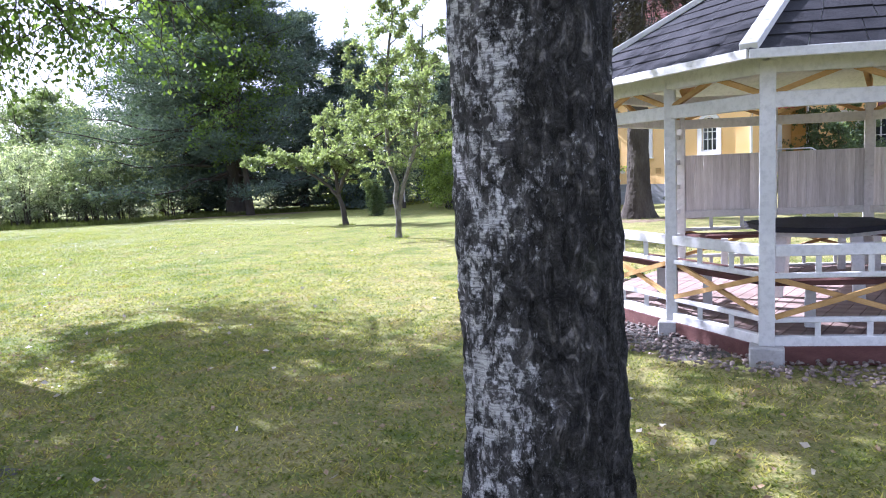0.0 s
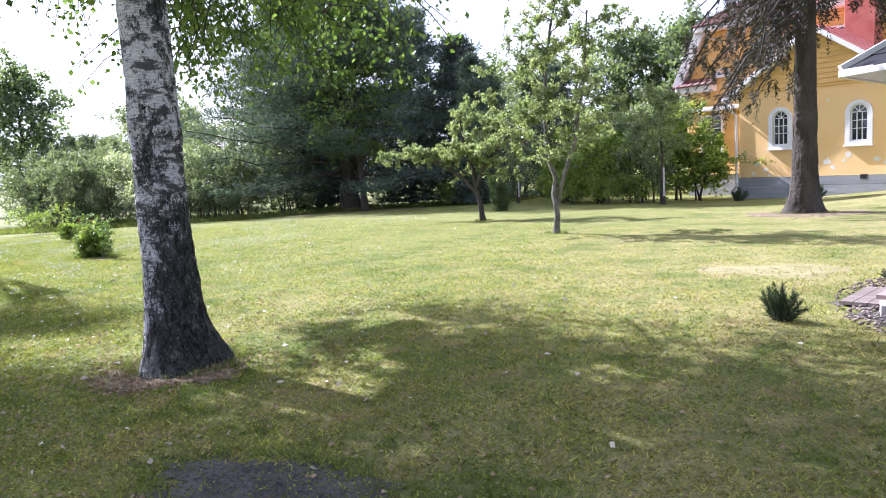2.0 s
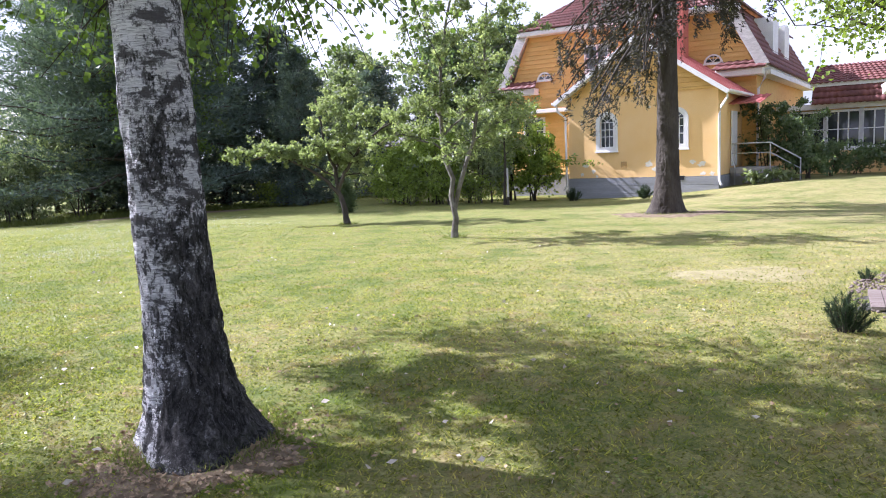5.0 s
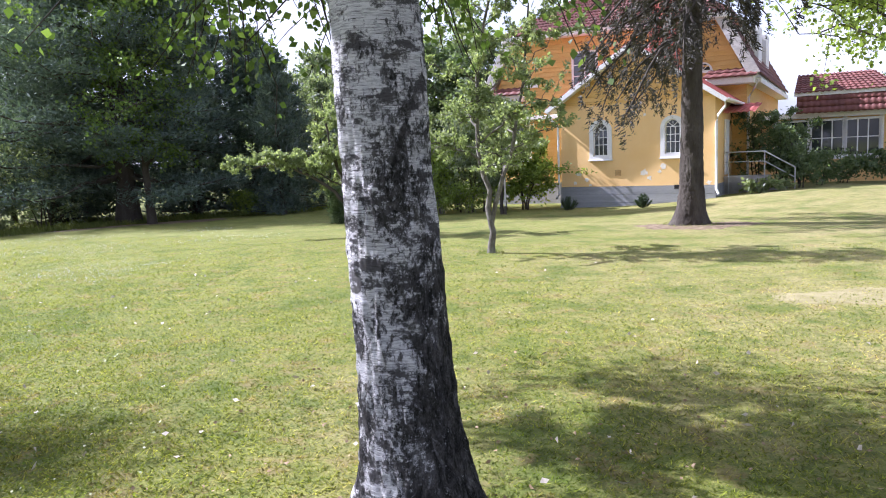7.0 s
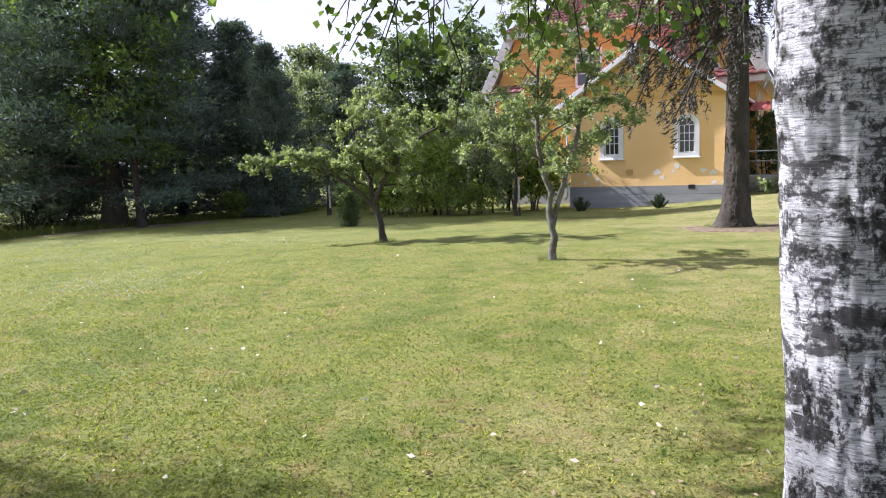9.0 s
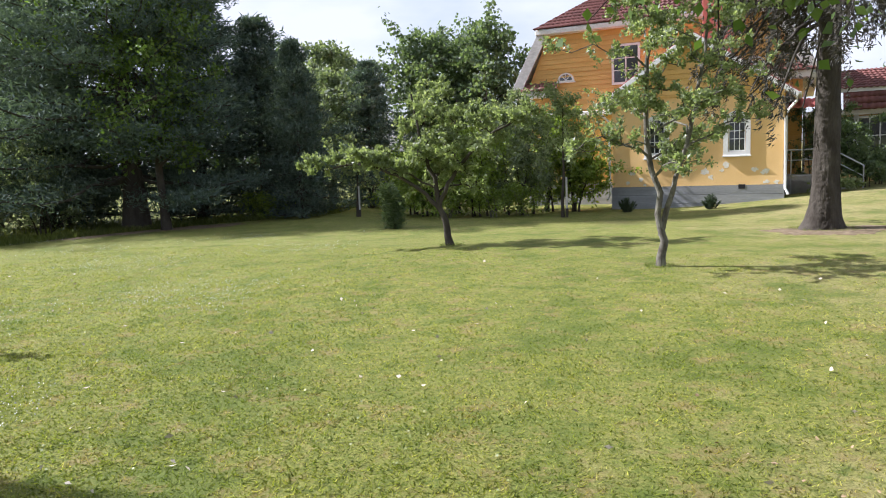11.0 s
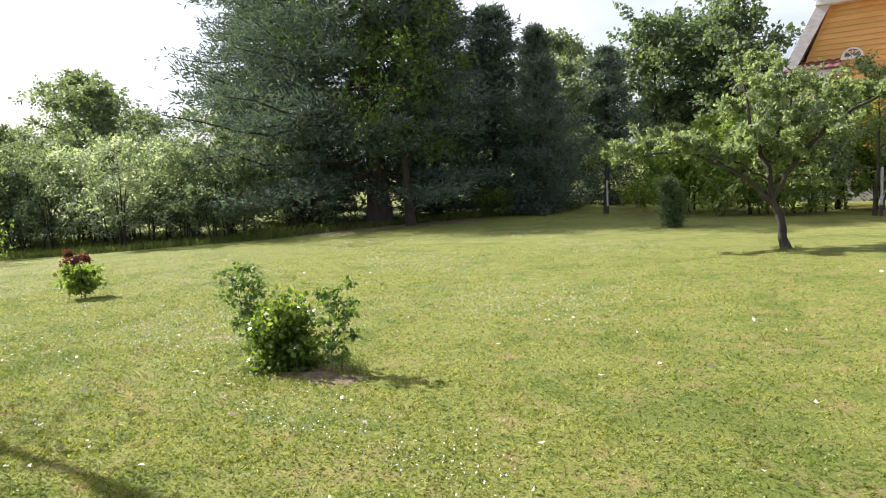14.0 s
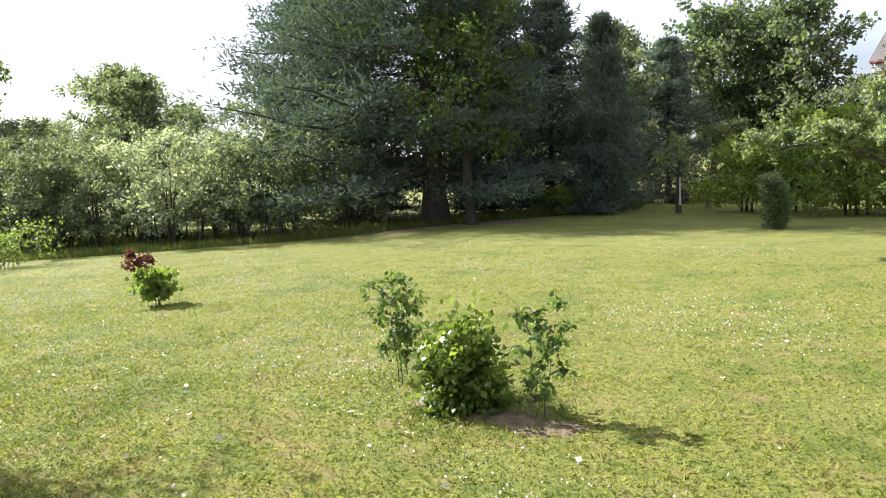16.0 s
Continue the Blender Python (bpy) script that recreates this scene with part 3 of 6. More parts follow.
def leafy_dome(name, label, at, rng, width, height, leaves, leaf, mats, group):
    """A compact bush: many stems and overlapping leaves facing outwards over a rounded body."""
    root = thing(name, pose(*at), label, "bush", group)
    tb = Tubes()
    d = rng.normal(size=(46, 3))
    d[:, 2] = np.abs(d[:, 2]) + 0.15
    d /= np.linalg.norm(d, axis=1)[:, None]
    tips = d * np.array([width, width, height]) * rng.uniform(0.75, 1.12, (46, 1))
    for tip in tips:
        tb.add(bend((tip[0] * 0.15, tip[1] * 0.15, -0.02), tip, 0.05, 5, rng, 0.01), np.linspace(0.007, 0.003, 5), 5)
    v, f = tb.arrays()
    mesh_part("stems", v, f, mats[0], root, smooth=True)
    own = rng.integers(0, 46, leaves)
    at_ = tips[own] * rng.uniform(0.45, 1.03, (leaves, 1)) + rng.normal(size=(leaves, 3)) * width * 0.17
    at_[:, 2] = np.maximum(at_[:, 2], 0.03)
    lv, lf = blades_of(at_, leaf[0], leaf[1], rng, 0.25, d[own] * 0.5, 0.9)
    mesh_part("foliage", lv, lf, mats[1], root)
    return root


# ---- ground ----
def smooth01(a, b, x):
    t = np.clip((x - a) / (b - a), 0, 1)
    return t * t * (3 - 2 * t)


def gz(x, y):
    """Height of the ground."""
    x, y = np.asarray(x, float), np.asarray(y, float)
    d = np.hypot(x + 8, y - 6)
    fall = 0.30 * smooth01(8, 22, d) + 0.25 * smooth01(18, 31, d)
    rise = 0.60 * smooth01(-5, 4, x) * smooth01(12, 27, y)
    return 0.08 - fall + rise + 0.02 * np.sin(x * 0.55 + 1) * np.cos(y * 0.5)


def ground_sheet():
    lim = np.concatenate([-np.geomspace(40, 900, 14)[::-1], np.arange(-39.5, 40, 0.5), np.geomspace(40, 900, 14)])
    X, Y = np.meshgrid(lim - 6, lim + 14, indexing="ij")
    Z = gz(X, Y)
    n = len(lim)
    i, j = np.meshgrid(np.arange(n - 1), np.arange(n - 1), indexing="ij")
    q = np.stack([i * n + j, (i + 1) * n + j, (i + 1) * n + j + 1, i * n + j + 1], -1).reshape(-1, 4)
    ob = mesh_part("ground", np.stack([X, Y, Z], -1).reshape(-1, 3), q, LAWN, smooth=True)
    tagged(ob, "mown summer lawn with dry yellow patches", "lawn", kind="structure")


ground_sheet()


def on_ground(x, y, dz=0.0):
    return (x, y, float(gz(x, y)) + dz)


# ---- house ----
HOUSE = pose(-2.8, 28.0, 0, 0, 0, -20)


def arch(w, h, k=10):
    """Outline of an arched opening, its foot at the origin."""
    r = w / 2
    return [(-r, 0), (r, 0)] + [(r * math.cos(a), h - r + r * math.sin(a)) for a in np.linspace(0, math.pi, k)]


def ring_prism(bm, outer, inner, y0, y1):
    """A frame between two outlines with as many corners."""
    rows = [[bm.verts.new((x, y, z)) for x, z in o] for o, y in ((outer, y0), (inner, y0), (inner, y1), (outer, y1))]
    n = len(outer)
    for a in range(4):
        for i in range(n):
            j = (i + 1) % n
            bm.faces.new((rows[a][i], rows[a][j], rows[(a + 1) % 4][j], rows[(a + 1) % 4][i]))
    bmesh.ops.recalc_face_normals(bm, faces=bm.faces)


def shifted(o, dx, dz):
    return [(x + dx, z + dz) for x, z in o]


def arched_window(house, u, z):
    """Arched casement with a thick white surround, bars and a sill."""
    win = new("window")
    win.parent = house
    win.matrix_local = pose(u, 0, z)
    tagged(win, "arched window with thick white surround")
    bm = bmesh.new()
    ring_prism(bm, arch(0.84, 1.46, 14), shifted(arch(0.54, 1.22, 14), 0, 0.12), -0.07, 0.0)
    part("surround", bm, TRIM, win)
    bm = bmesh.new()
    ring_prism(bm, shifted(arch(0.54, 1.22, 14), 0, 0.12), shifted(arch(0.46, 1.12, 14), 0, 0.17), 0.0, 0.06)
    for x in (-0.08, 0.08):
        box(bm, x - 0.012, x + 0.012, 0.01, 0.05, 0.17, 1.05)
    for h in (0.42, 0.68, 0.95):
        box(bm, -0.23, 0.23, 0.012, 0.048, 0.12 + h - 0.012, 0.12 + h + 0.012)
    for a in (45, 90, 135):
        beam(bm, (0, 0.03, 1.07), (0.22 * math.cos(radians(a)), 0.03, 1.07 + 0.22 * math.sin(radians(a))), 0.02, 0.02, 0)
    part("frame", bm, TRIM, win)
    bm = bmesh.new()
    prism(bm, shifted(arch(0.5, 1.16, 14), 0, 0.15), 0.055, 0.07)
    part("pane", bm, GLASS, win)
    bm = bmesh.new()
    box(bm, -0.45, 0.45, -0.11, 0.0, -0.05, 0.0, None, 0.008)
    part("sill", bm, TRIM, win)


def lunette(house, u, z, v):
    win = new("window")
    win.parent = house
    win.matrix_local = pose(u, v, z)
    tagged(win, "half-round attic window with white frame")
    out = [(0.36 * math.cos(a), 0.36 * math.sin(a)) for a in np.linspace(0, math.pi, 14)]
    inn = [(0.27 * math.cos(a), 0.05 + 0.25 * math.sin(a)) for a in np.linspace(0, math.pi, 14)]
    bm = bmesh.new()
    ring_prism(bm, out, inn, -0.08, -0.02)
    for a in (50, 90, 130):
        beam(bm, (0, -0.05, 0.05), (0.26 * math.cos(radians(a)), -0.05, 0.05 + 0.25 * math.sin(radians(a))), 0.02, 0.025, 0)
    part("frame", bm, TRIM, win)
    bm = bmesh.new()
    prism(bm, inn, -0.035, -0.025)
    part("pane", bm, GLASS, win)
    bm = bmesh.new()
    box(bm, -0.4, 0.4, -0.12, -0.0, -0.05, 0.0, None, 0.006)
    part("sill", bm, TRIM, win)


def casement(house, u, z, v, w, h, cols, rows, facing=0.0):
    win = new("window")
    win.parent = house
    win.matrix_local = pose(u, v, z, 0, 0, facing)
    tagged(win, "white casement window with glazing bars")
    bm = bmesh.new()
    for x0, x1, z0, z1 in ((-w / 2 - 0.09, -w / 2, -0.09, h + 0.09), (w / 2, w / 2 + 0.09, -0.09, h + 0.09), (-w / 2, w / 2, h, h + 0.09), (-w / 2, w / 2, -0.09, 0)):
        box(bm, x0, x1, -0.06, 0.0, z0, z1)
    for i in range(1, cols):
        x = -w / 2 + w * i / cols
        box(bm, x - 0.025, x + 0.025, -0.05, -0.01, 0, h)
    for i in range(1, rows):
        zz = h * i / rows
        box(bm, -w / 2, w / 2, -0.045, -0.012, zz - 0.018, zz + 0.018)
    part("frame", bm, TRIM, win)
    bm = bmesh.new()
    box(bm, -w / 2, w / 2, -0.02, -0.008, 0, h)
    part("pane", bm, GLASS, win)


def wall_boards(house, rows, v, step=0.17):
    """Lapped horizontal boards; rows gives the left and right ends at a height, or nothing."""
    z0, z1, ends = rows
    z = z0
    while z < z1 - 0.02:
        zt = min(z + step, z1)
        a, b = ends(z)
        c, d = ends(zt)
        if b - a > 0.1:
            bm = bmesh.new()
            vs = [bm.verts.new(p) for p in ((a, v - 0.045, z + 0.006), (b, v - 0.045, z + 0.006), (d, v - 0.02, zt), (c, v - 0.02, zt), (a, v, z + 0.006), (b, v, z + 0.006), (d, v, zt), (c, v, zt))]
            for q in ((0, 1, 2, 3), (5, 4, 7, 6), (4, 5, 1, 0), (3, 2, 6, 7), (4, 0, 3, 7), (1, 5, 6, 2)):
                bm.faces.new([vs[i] for i in q])
            part("board", bm, BOARDS, house)
        z = zt


def tiled(house, name, a, b, c, d, material, across=0.22, down=0.3, label=""):
    """Pantiles over the four-cornered slope a b (eave) c d (ridge): one waved course after another."""
    a, b, c, d = (np.array(p, float) for p in (a, b, c, d))
    n = np.cross(b - a, d - a)
    n /= np.linalg.norm(n)
    if n[2] < 0:
        n = -n
    rows = max(2, int(np.linalg.norm((c + d) / 2 - (a + b) / 2) / down))
    cols = max(4, int(np.linalg.norm(b - a) / across)) * 4
    u = np.linspace(0, 1, cols + 1)[:, None]
    wave = (0.022 * np.sin(np.arange(cols + 1) * np.pi / 2))[:, None]
    roof = new(name)
    roof.parent = house
    tagged(roof, label)
    i, m = np.arange(cols), cols + 1
    f = np.concatenate([np.stack([i, i + 1, i + 1 + m, i + m], -1), np.stack([i + m, i + 1 + m, i + 1 + 2 * m, i + 2 * m], -1)])
    for r in range(rows):
        t0, t1 = r / rows, (r + 1) / rows + 0.012
        low = (a + (d - a) * t0) * (1 - u) + (b + (c - b) * t0) * u + n * (wave + 0.06)
        high = (a + (d - a) * t1) * (1 - u) + (b + (c - b) * t1) * u + n * (wave + 0.012)
        mesh_part("tile_course", np.concatenate([low - n * 0.05, low, high]), f, material, roof)
    return roof


def slab(house, name, quad, thick, material, label=""):
    """A flat slab under the four corners given."""
    q = [Vector(p) for p in quad]
    n = (q[1] - q[0]).cross(q[3] - q[0]).normalized()
    if n.z < 0:
        n = -n
    bm = bmesh.new()
    top = [bm.verts.new(p) for p in q]
    low = [bm.verts.new(p - n * thick) for p in q]
    bm.faces.new(top)
    bm.faces.new(low[::-1])
    for i in range(len(q)):
        j = (i + 1) % len(q)
        bm.faces.new((top[j], top[i], low[i], low[j]))
    bmesh.ops.recalc_face_normals(bm, faces=bm.faces)
    return part(name, bm, material, house, label)


def gutter_pipe(house, path, r=0.045):
    tb = Tubes()
    tb.add(path, [r] * len(path), 8)
    v, f = tb.arrays()
    mesh_part("downpipe", v, f, TRIM, house, "white rain pipe", True)


def wall_with_openings(u0, u1, z0, z1, y0, y1, holes):
    """A wall slab as boxes round square holes (u, z, width, height), sorted along u."""
    bm = bmesh.new()
    x = u0
    for u, z, w, h in holes:
        box(bm, x, u - w / 2, y0, y1, z0, z1)
        box(bm, u - w / 2, u + w / 2, y0, y1, z0, z)
        box(bm, u - w / 2, u + w / 2, y0, y1, z + h, z1)
        x = u + w / 2
    box(bm, x, u1, y0, y1, z0, z1)
    return bm


def build_house():
    h = thing("house", HOUSE, "ochre yellow house with red mansard roof and plastered annex", "house")
    rng = np.random.default_rng(5)
    # annex: plinth of long grey courses, plaster wall, boarded gable
    for i in range(4):
        bm = bmesh.new()
        box(bm, -3.07, 2.53, -0.04, 4.0, -0.7 + i * 0.295, -0.7 + (i + 1) * 0.295 - 0.008)
        part("plinth_course", bm, PLINTH, h)
    wL, wR = (-1.49, 1.47), (1.09, 1.47)
    bm = wall_with_openings(-3.04, 2.50, 0.48, 3.55, 0.0, 0.3, [(wL[0], wL[1] + 0.12, 0.5, 1.2), (wR[0], wR[1] + 0.12, 0.5, 1.2)])
    bmesh.ops.remove_doubles(bm, verts=bm.verts, dist=0.0005)
    part("front_wall", bm, YELLOW, h, "flaking ochre plaster wall")
    for a, b in ((-3.04, -2.74), (2.2, 2.5)):
        bm = bmesh.new()
        box(bm, a, b, 0.3, 4.0, 0.48, 3.55)
        part("side_wall", bm, YELLOW, h)
    for u, z in (wL, wR):
        arched_window(h, u, z)
        bm = bmesh.new()
        box(bm, u - 0.4, u + 0.4, 0.32, 0.34, z, z + 1.5)
        part("window_backing", bm, DARKIN, h)
    mid, eave, apex = -0.27, 3.47, 5.35
    run = 2.77
    ends = lambda z: (mid - run * max(0, (apex - z) / (apex - 3.55)), mid + run * max(0, (apex - z) / (apex - 3.55)))
    bm = bmesh.new()
    prism(bm, [(-3.04, 3.55), (2.5, 3.55), (mid, apex)], 0.0, 0.12)
    part("gable_backing", bm, BOARDS, h)
    wall_boards(h, (3.58, apex, ends), 0.0)
    bm = bmesh.new()
    box(bm, -3.06, 2.52, -0.06, 0.0, 3.5, 3.57)
    part("string_course", bm, BOARDS, h)
    over = 0.42
    le, re = (mid - run - over, eave - 0.1), (mid + run + over, eave - 0.1)
    top = apex + 0.18
    slab(h, "roof", [(le[0], -0.4, le[1]), (mid, -0.4, top), (mid, 4.1, top), (le[0], 4.1, le[1])], 0.12, TRIM)
    slab(h, "roof", [(mid, -0.4, top), (re[0], -0.4, re[1]), (re[0], 4.1, re[1]), (mid, 4.1, top)], 0.12, TRIM)
    for s, e in ((1, re), (-1, le)):
        slab(h, "roof_sheet", [(mid, -0.44, top + 0.03), (e[0] + s * 0.05, -0.44, e[1] + 0.0), (e[0] + s * 0.05, 4.1, e[1] + 0.0), (mid, 4.1, top + 0.03)], 0.025, REDTIN, "red sheet metal roof")
        for i in range(8):
            y = -0.4 + i * 0.62
            bm = bmesh.new()
            beam(bm, (mid, y, top + 0.045), (e[0] + s * 0.04, y, e[1] + 0.015), 0.02, 0.03, 0)
            part("seam", bm, REDTIN, h)
        bm = bmesh.new()
        beam(bm, (e[0] + s * 0.03, -0.42, e[1] - 0.03), (e[0] + s * 0.03, 4.1, e[1] - 0.03), 0.11, 0.1, 0.02)
        part("gutter", bm, TRIM, h, "white gutter")
        bm = bmesh.new()
        beam(bm, (mid, -0.42, top - 0.07), (e[0], -0.42, e[1] - 0.07), 0.05, 0.16, 0.006)
        part("bargeboard", bm, TRIM, h)
    gutter_pipe(h, [(2.88, -0.35, 3.3), (2.86, -0.3, 3.12), (2.62, -0.1, 2.85), (2.56, -0.08, 2.6), (2.56, -0.08, 0.35), (2.66, -0.2, 0.16)])
    gutter_pipe(h, [(-3.4, -0.3, 3.3), (-3.34, -0.28, 3.05), (-3.12, -0.06, 2.8), (-3.12, -0.06, 0.2), (-3.2, -0.16, 0.05)])
    # flaked plaster, hatch and vent
    for u, z, r in ((-2.35, 0.95, 0.16), (-2.05, 0.75, 0.12), (-2.5, 0.62, 0.1), (0.1, 0.95, 0.2), (0.28, 0.75, 0.14), (0.75, 1.15, 0.16), (0.62, 0.98, 0.1), (1.65, 1.0, 0.14), (1.95, 0.92, 0.18), (2.3, 0.56, 0.12), (2.0, 0.56, 0.12), (-1.9, 0.55, 0.1), (0.12, 3.0, 0.08)):
        bm = bmesh.new()
        pts = [(u + r * rng.uniform(0.25, 1.0) * math.cos(a), max(0.485, z + r * rng.uniform(0.25, 0.9) * math.sin(a))) for a in np.linspace(0, 6.28, 15)[:-1]]
        prism(bm, pts, -0.004, 0.002)
        part("plaster_scar", bm, SCAR, h)
    bm = bmesh.new()
    box(bm, -0.97, -0.75, -0.02, 0.0, 0.85, 1.07, None, 0.005)
    part("wall_hatch", bm, RAWWOOD, h, "small wooden wall hatch")
    bm = bmesh.new()
    box(bm, 1.15, 1.36, -0.05, 0.0, 0.36, 0.5)
    part("cellar_vent", bm, DARKIN, h)
    # main body behind the annex
    c, V = -2.28, 4.0
    ml, mr = c - 5.3, c + 5.3
    bm = bmesh.new()
    box(bm, ml, mr, V, V + 13, -0.7, 0.5)
    part("plinth", bm, PLINTH, h)
    bm = bmesh.new()
    prism(bm, [(ml, 0.5), (mr, 0.5), (mr, 4.3), (c + 4.2, 6.8), (c - 4.2, 6.8), (ml, 4.3)], V, V + 13)
    part("body", bm, BOARDS, h)

    def ends2(z):
        half = 5.3 if z < 4.3 else 5.3 - (z - 4.3) / 2.5 * 1.1
        return c - half, c + half

    wall_boards(h, (0.5, 6.78, ends2), V, 0.19)
    for s in (-1, 1):
        # steep lower roof slope with broad white verge, tiled eave return
        tiled(h, "lower_roof", *([(c + s * 5.75, V - 0.35, 4.45), (c + s * 5.75, V + 13, 4.45), (c + s * 4.4, V + 13, 6.9), (c + s * 4.4, V - 0.35, 6.9)]), REDTILE, label="steep red tiled roof slope")
        slab(h, "roof_board", [(c + s * 5.72, V - 0.38, 4.4), (c + s * 4.37, V - 0.38, 6.88), (c + s * 4.37, V + 13, 6.88), (c + s * 5.72, V + 13, 4.4)], 0.16, TRIM)
        bm = bmesh.new()
        beam(bm, (c + s * 5.62, V - 0.36, 4.4), (c + s * 4.3, V - 0.36, 6.85), 0.1, 0.42, 0.01)
        part("verge_board", bm, VERGE, h, "broad weathered white verge board")
        bm = bmesh.new()
        box(bm, min(c + s * 3.85, c + s * 5.6), max(c + s * 3.85, c + s * 5.6), V - 0.5, V, 4.1, 4.38, None, 0.03)
        part("eave_return", bm, TRIM, h, "white cornice return")
        tiled(h, "eave_return_roof", (c + s * 3.75 - 0.0, V - 0.6, 4.36), (c + s * 5.7, V - 0.6, 4.36), (c + s * 5.7, V - 0.02, 4.72), (c + s * 3.95, V - 0.02, 4.72), REDTILE, 0.28, 0.25)
        bm = bmesh.new()
        box(bm, min(c + s * 5.3, c + s * 5.8), max(c + s * 5.3, c + s * 5.8), V, V + 13, 4.12, 4.3)
        part("eave", bm, TRIM, h)
    tiled(h, "hip_roof", (c - 4.75, V - 0.5, 6.85), (c + 4.75, V - 0.5, 6.85), (c + 1.2, V + 3.6, 9.4), (c - 1.2, V + 3.6, 9.4), REDTILE, label="red tiled half-hip")
    for s in (-1, 1):
        tiled(h, "upper_roof", (c + s * 4.75, V - 0.5, 6.85), (c + s * 4.75, V + 13, 6.85), (c + s * 0.02, V + 13, 9.6), (c + s * 1.2, V + 3.6, 9.4), REDTILE, label="red tiled upper roof")
    bm = bmesh.new()
    box(bm, c - 4.7, c + 4.7, V - 0.48, V, 6.62, 6.84, None, 0.03)
    part("cornice", bm, TRIM, h, "white gable cornice")
    for u in (c - 3.55, c + 3.7):
        lunette(h, u, 4.7, V)
    for u in (c - 1.07, c + 1.07):
        casement(h, u, 4.5, V - 0.045, 0.95, 1.4, 2, 3)
    casement(h, c - 4.1, 1.5, V - 0.045, 0.9, 1.5, 2, 3)
    bm = bmesh.new()
    box(bm, ml - 0.1, -3.1, V - 0.5, V - 0.05, 3.25, 3.42, None, 0.02)
    part("ledge", bm, TRIM, h, "white ledge over the ground floor")
    # chimney on the annex roof
    bm = bmesh.new()
    box(bm, -0.25, 0.75, 2.2, 2.9, 4.6, 8.0, None, 0.02)
    part("chimney", bm, CHIMNEY, h, "red painted chimney")
    bm = bmesh.new()
    box(bm, -0.33, 0.83, 2.12, 2.98, 7.8, 7.95, None, 0.02)
    part("chimney_cap", bm, CHIMNEY, h)
    for i, y in enumerate((3.2, 6.2)):
        bm = bmesh.new()
        box(bm, c + 4.6, c + 5.35, V + y, V + y + 1.3, 5.2, 6.7)
        part("dormer", bm, TRIM, h, "white roof dormer")
    gutter_pipe(h, [(3.45, 3.6, 4.2), (3.35, 3.65, 3.95), (3.1, 3.9, 3.6), (3.08, 3.92, 0.3)])
    # entrance in the corner: canopy, door, stair with steel rail
    tiled(h, "canopy", (2.5, 1.6, 2.95), (3.6, 1.6, 2.95), (3.6, 3.9, 3.35), (2.5, 3.9, 3.35), REDTIN, label="red porch canopy")
    bm = bmesh.new()
    box(bm, 2.52, 2.57, 1.9, 2.8, 0.75, 2.75)
    part("door", bm, TRIM, h, "white entrance door")
    for i in range(4):
        bm = bmesh.new()
        box(bm, 2.53, 4.0 + i * 0.27, 1.75, 2.95, -0.5, 0.68 - i * 0.175, None, 0.01)
        part("step", bm, CONCRETE, h)
    tb = Tubes()
    for y in (1.7,):
        tb.add([(2.6, y, 1.55), (3.9, y, 1.55), (4.9, y, 0.95)], [0.028] * 3, 6)
        tb.add([(2.6, y, 1.2), (3.9, y, 1.2), (4.9, y, 0.6)], [0.02] * 3, 6)
        for x, z in ((2.7, 1.55), (3.9, 1.55), (4.88, 0.96)):
            tb.add([(x, y, -0.2), (x, y, z)], [0.025] * 2, 6)
    v, f = tb.arrays()
    mesh_part("stair_rail", v, f, GALV, h, "pale steel stair rail")
    # veranda wing
    bm = bmesh.new()
    box(bm, 3.05, 7.9, 8.0, 15, -0.6, 1.12)
    box(bm, 3.05, 7.9, 8.25, 15, 2.68, 3.0)
    box(bm, 3.05, 7.9, 9.0, 15, 1.12, 2.68)
    part("wing_wall", bm, YELLOW, h)
    for i in range(3):
        casement(h, 4.35 + i * 1.3, 1.25, 8.1, 1.12, 1.4, 3, 2)
    bm = bmesh.new()
    for i in range(4):
        box(bm, 3.62 + i * 1.3, 3.78 + i * 1.3, 8.04, 8.2, 1.12, 2.9)
    box(bm, 3.1, 7.95, 7.9, 8.25, 2.8, 3.02)
    box(bm, 3.1, 7.95, 7.92, 8.2, 1.08, 1.2)
    part("wing_frame", bm, TRIM, h, "white window posts and beams")
    tiled(h, "wing_roof_low", (4.5, 7.6, 2.98), (8.2, 7.6, 2.98), (8.1, 8.1, 3.75), (4.5, 8.1, 3.75), REDTILE)
    bm = bmesh.new()
    box(bm, 4.4, 8.2, 8.0, 8.3, 3.72, 3.88)
    part("wing_cornice", bm, TRIM, h)
    tiled(h, "wing_roof", (4.4, 7.95, 3.85), (8.2, 7.95, 3.85), (7.3, 10.2, 4.75), (4.4, 10.2, 4.75), REDTILE)
    gutter_pipe(h, [(8.05, 7.7, 3.8), (8.05, 7.75, 0.3)])
    return h


# ---- gazebo ----
GC, GR, GROT = (0.52, 7.20), 1.95, 255
DECK_Z = 0.24


def corner(k, r=GR, z=0.0):
    a = radians(GROT + 60 * k)
    return Vector((r * math.cos(a), r * math.sin(a), z))


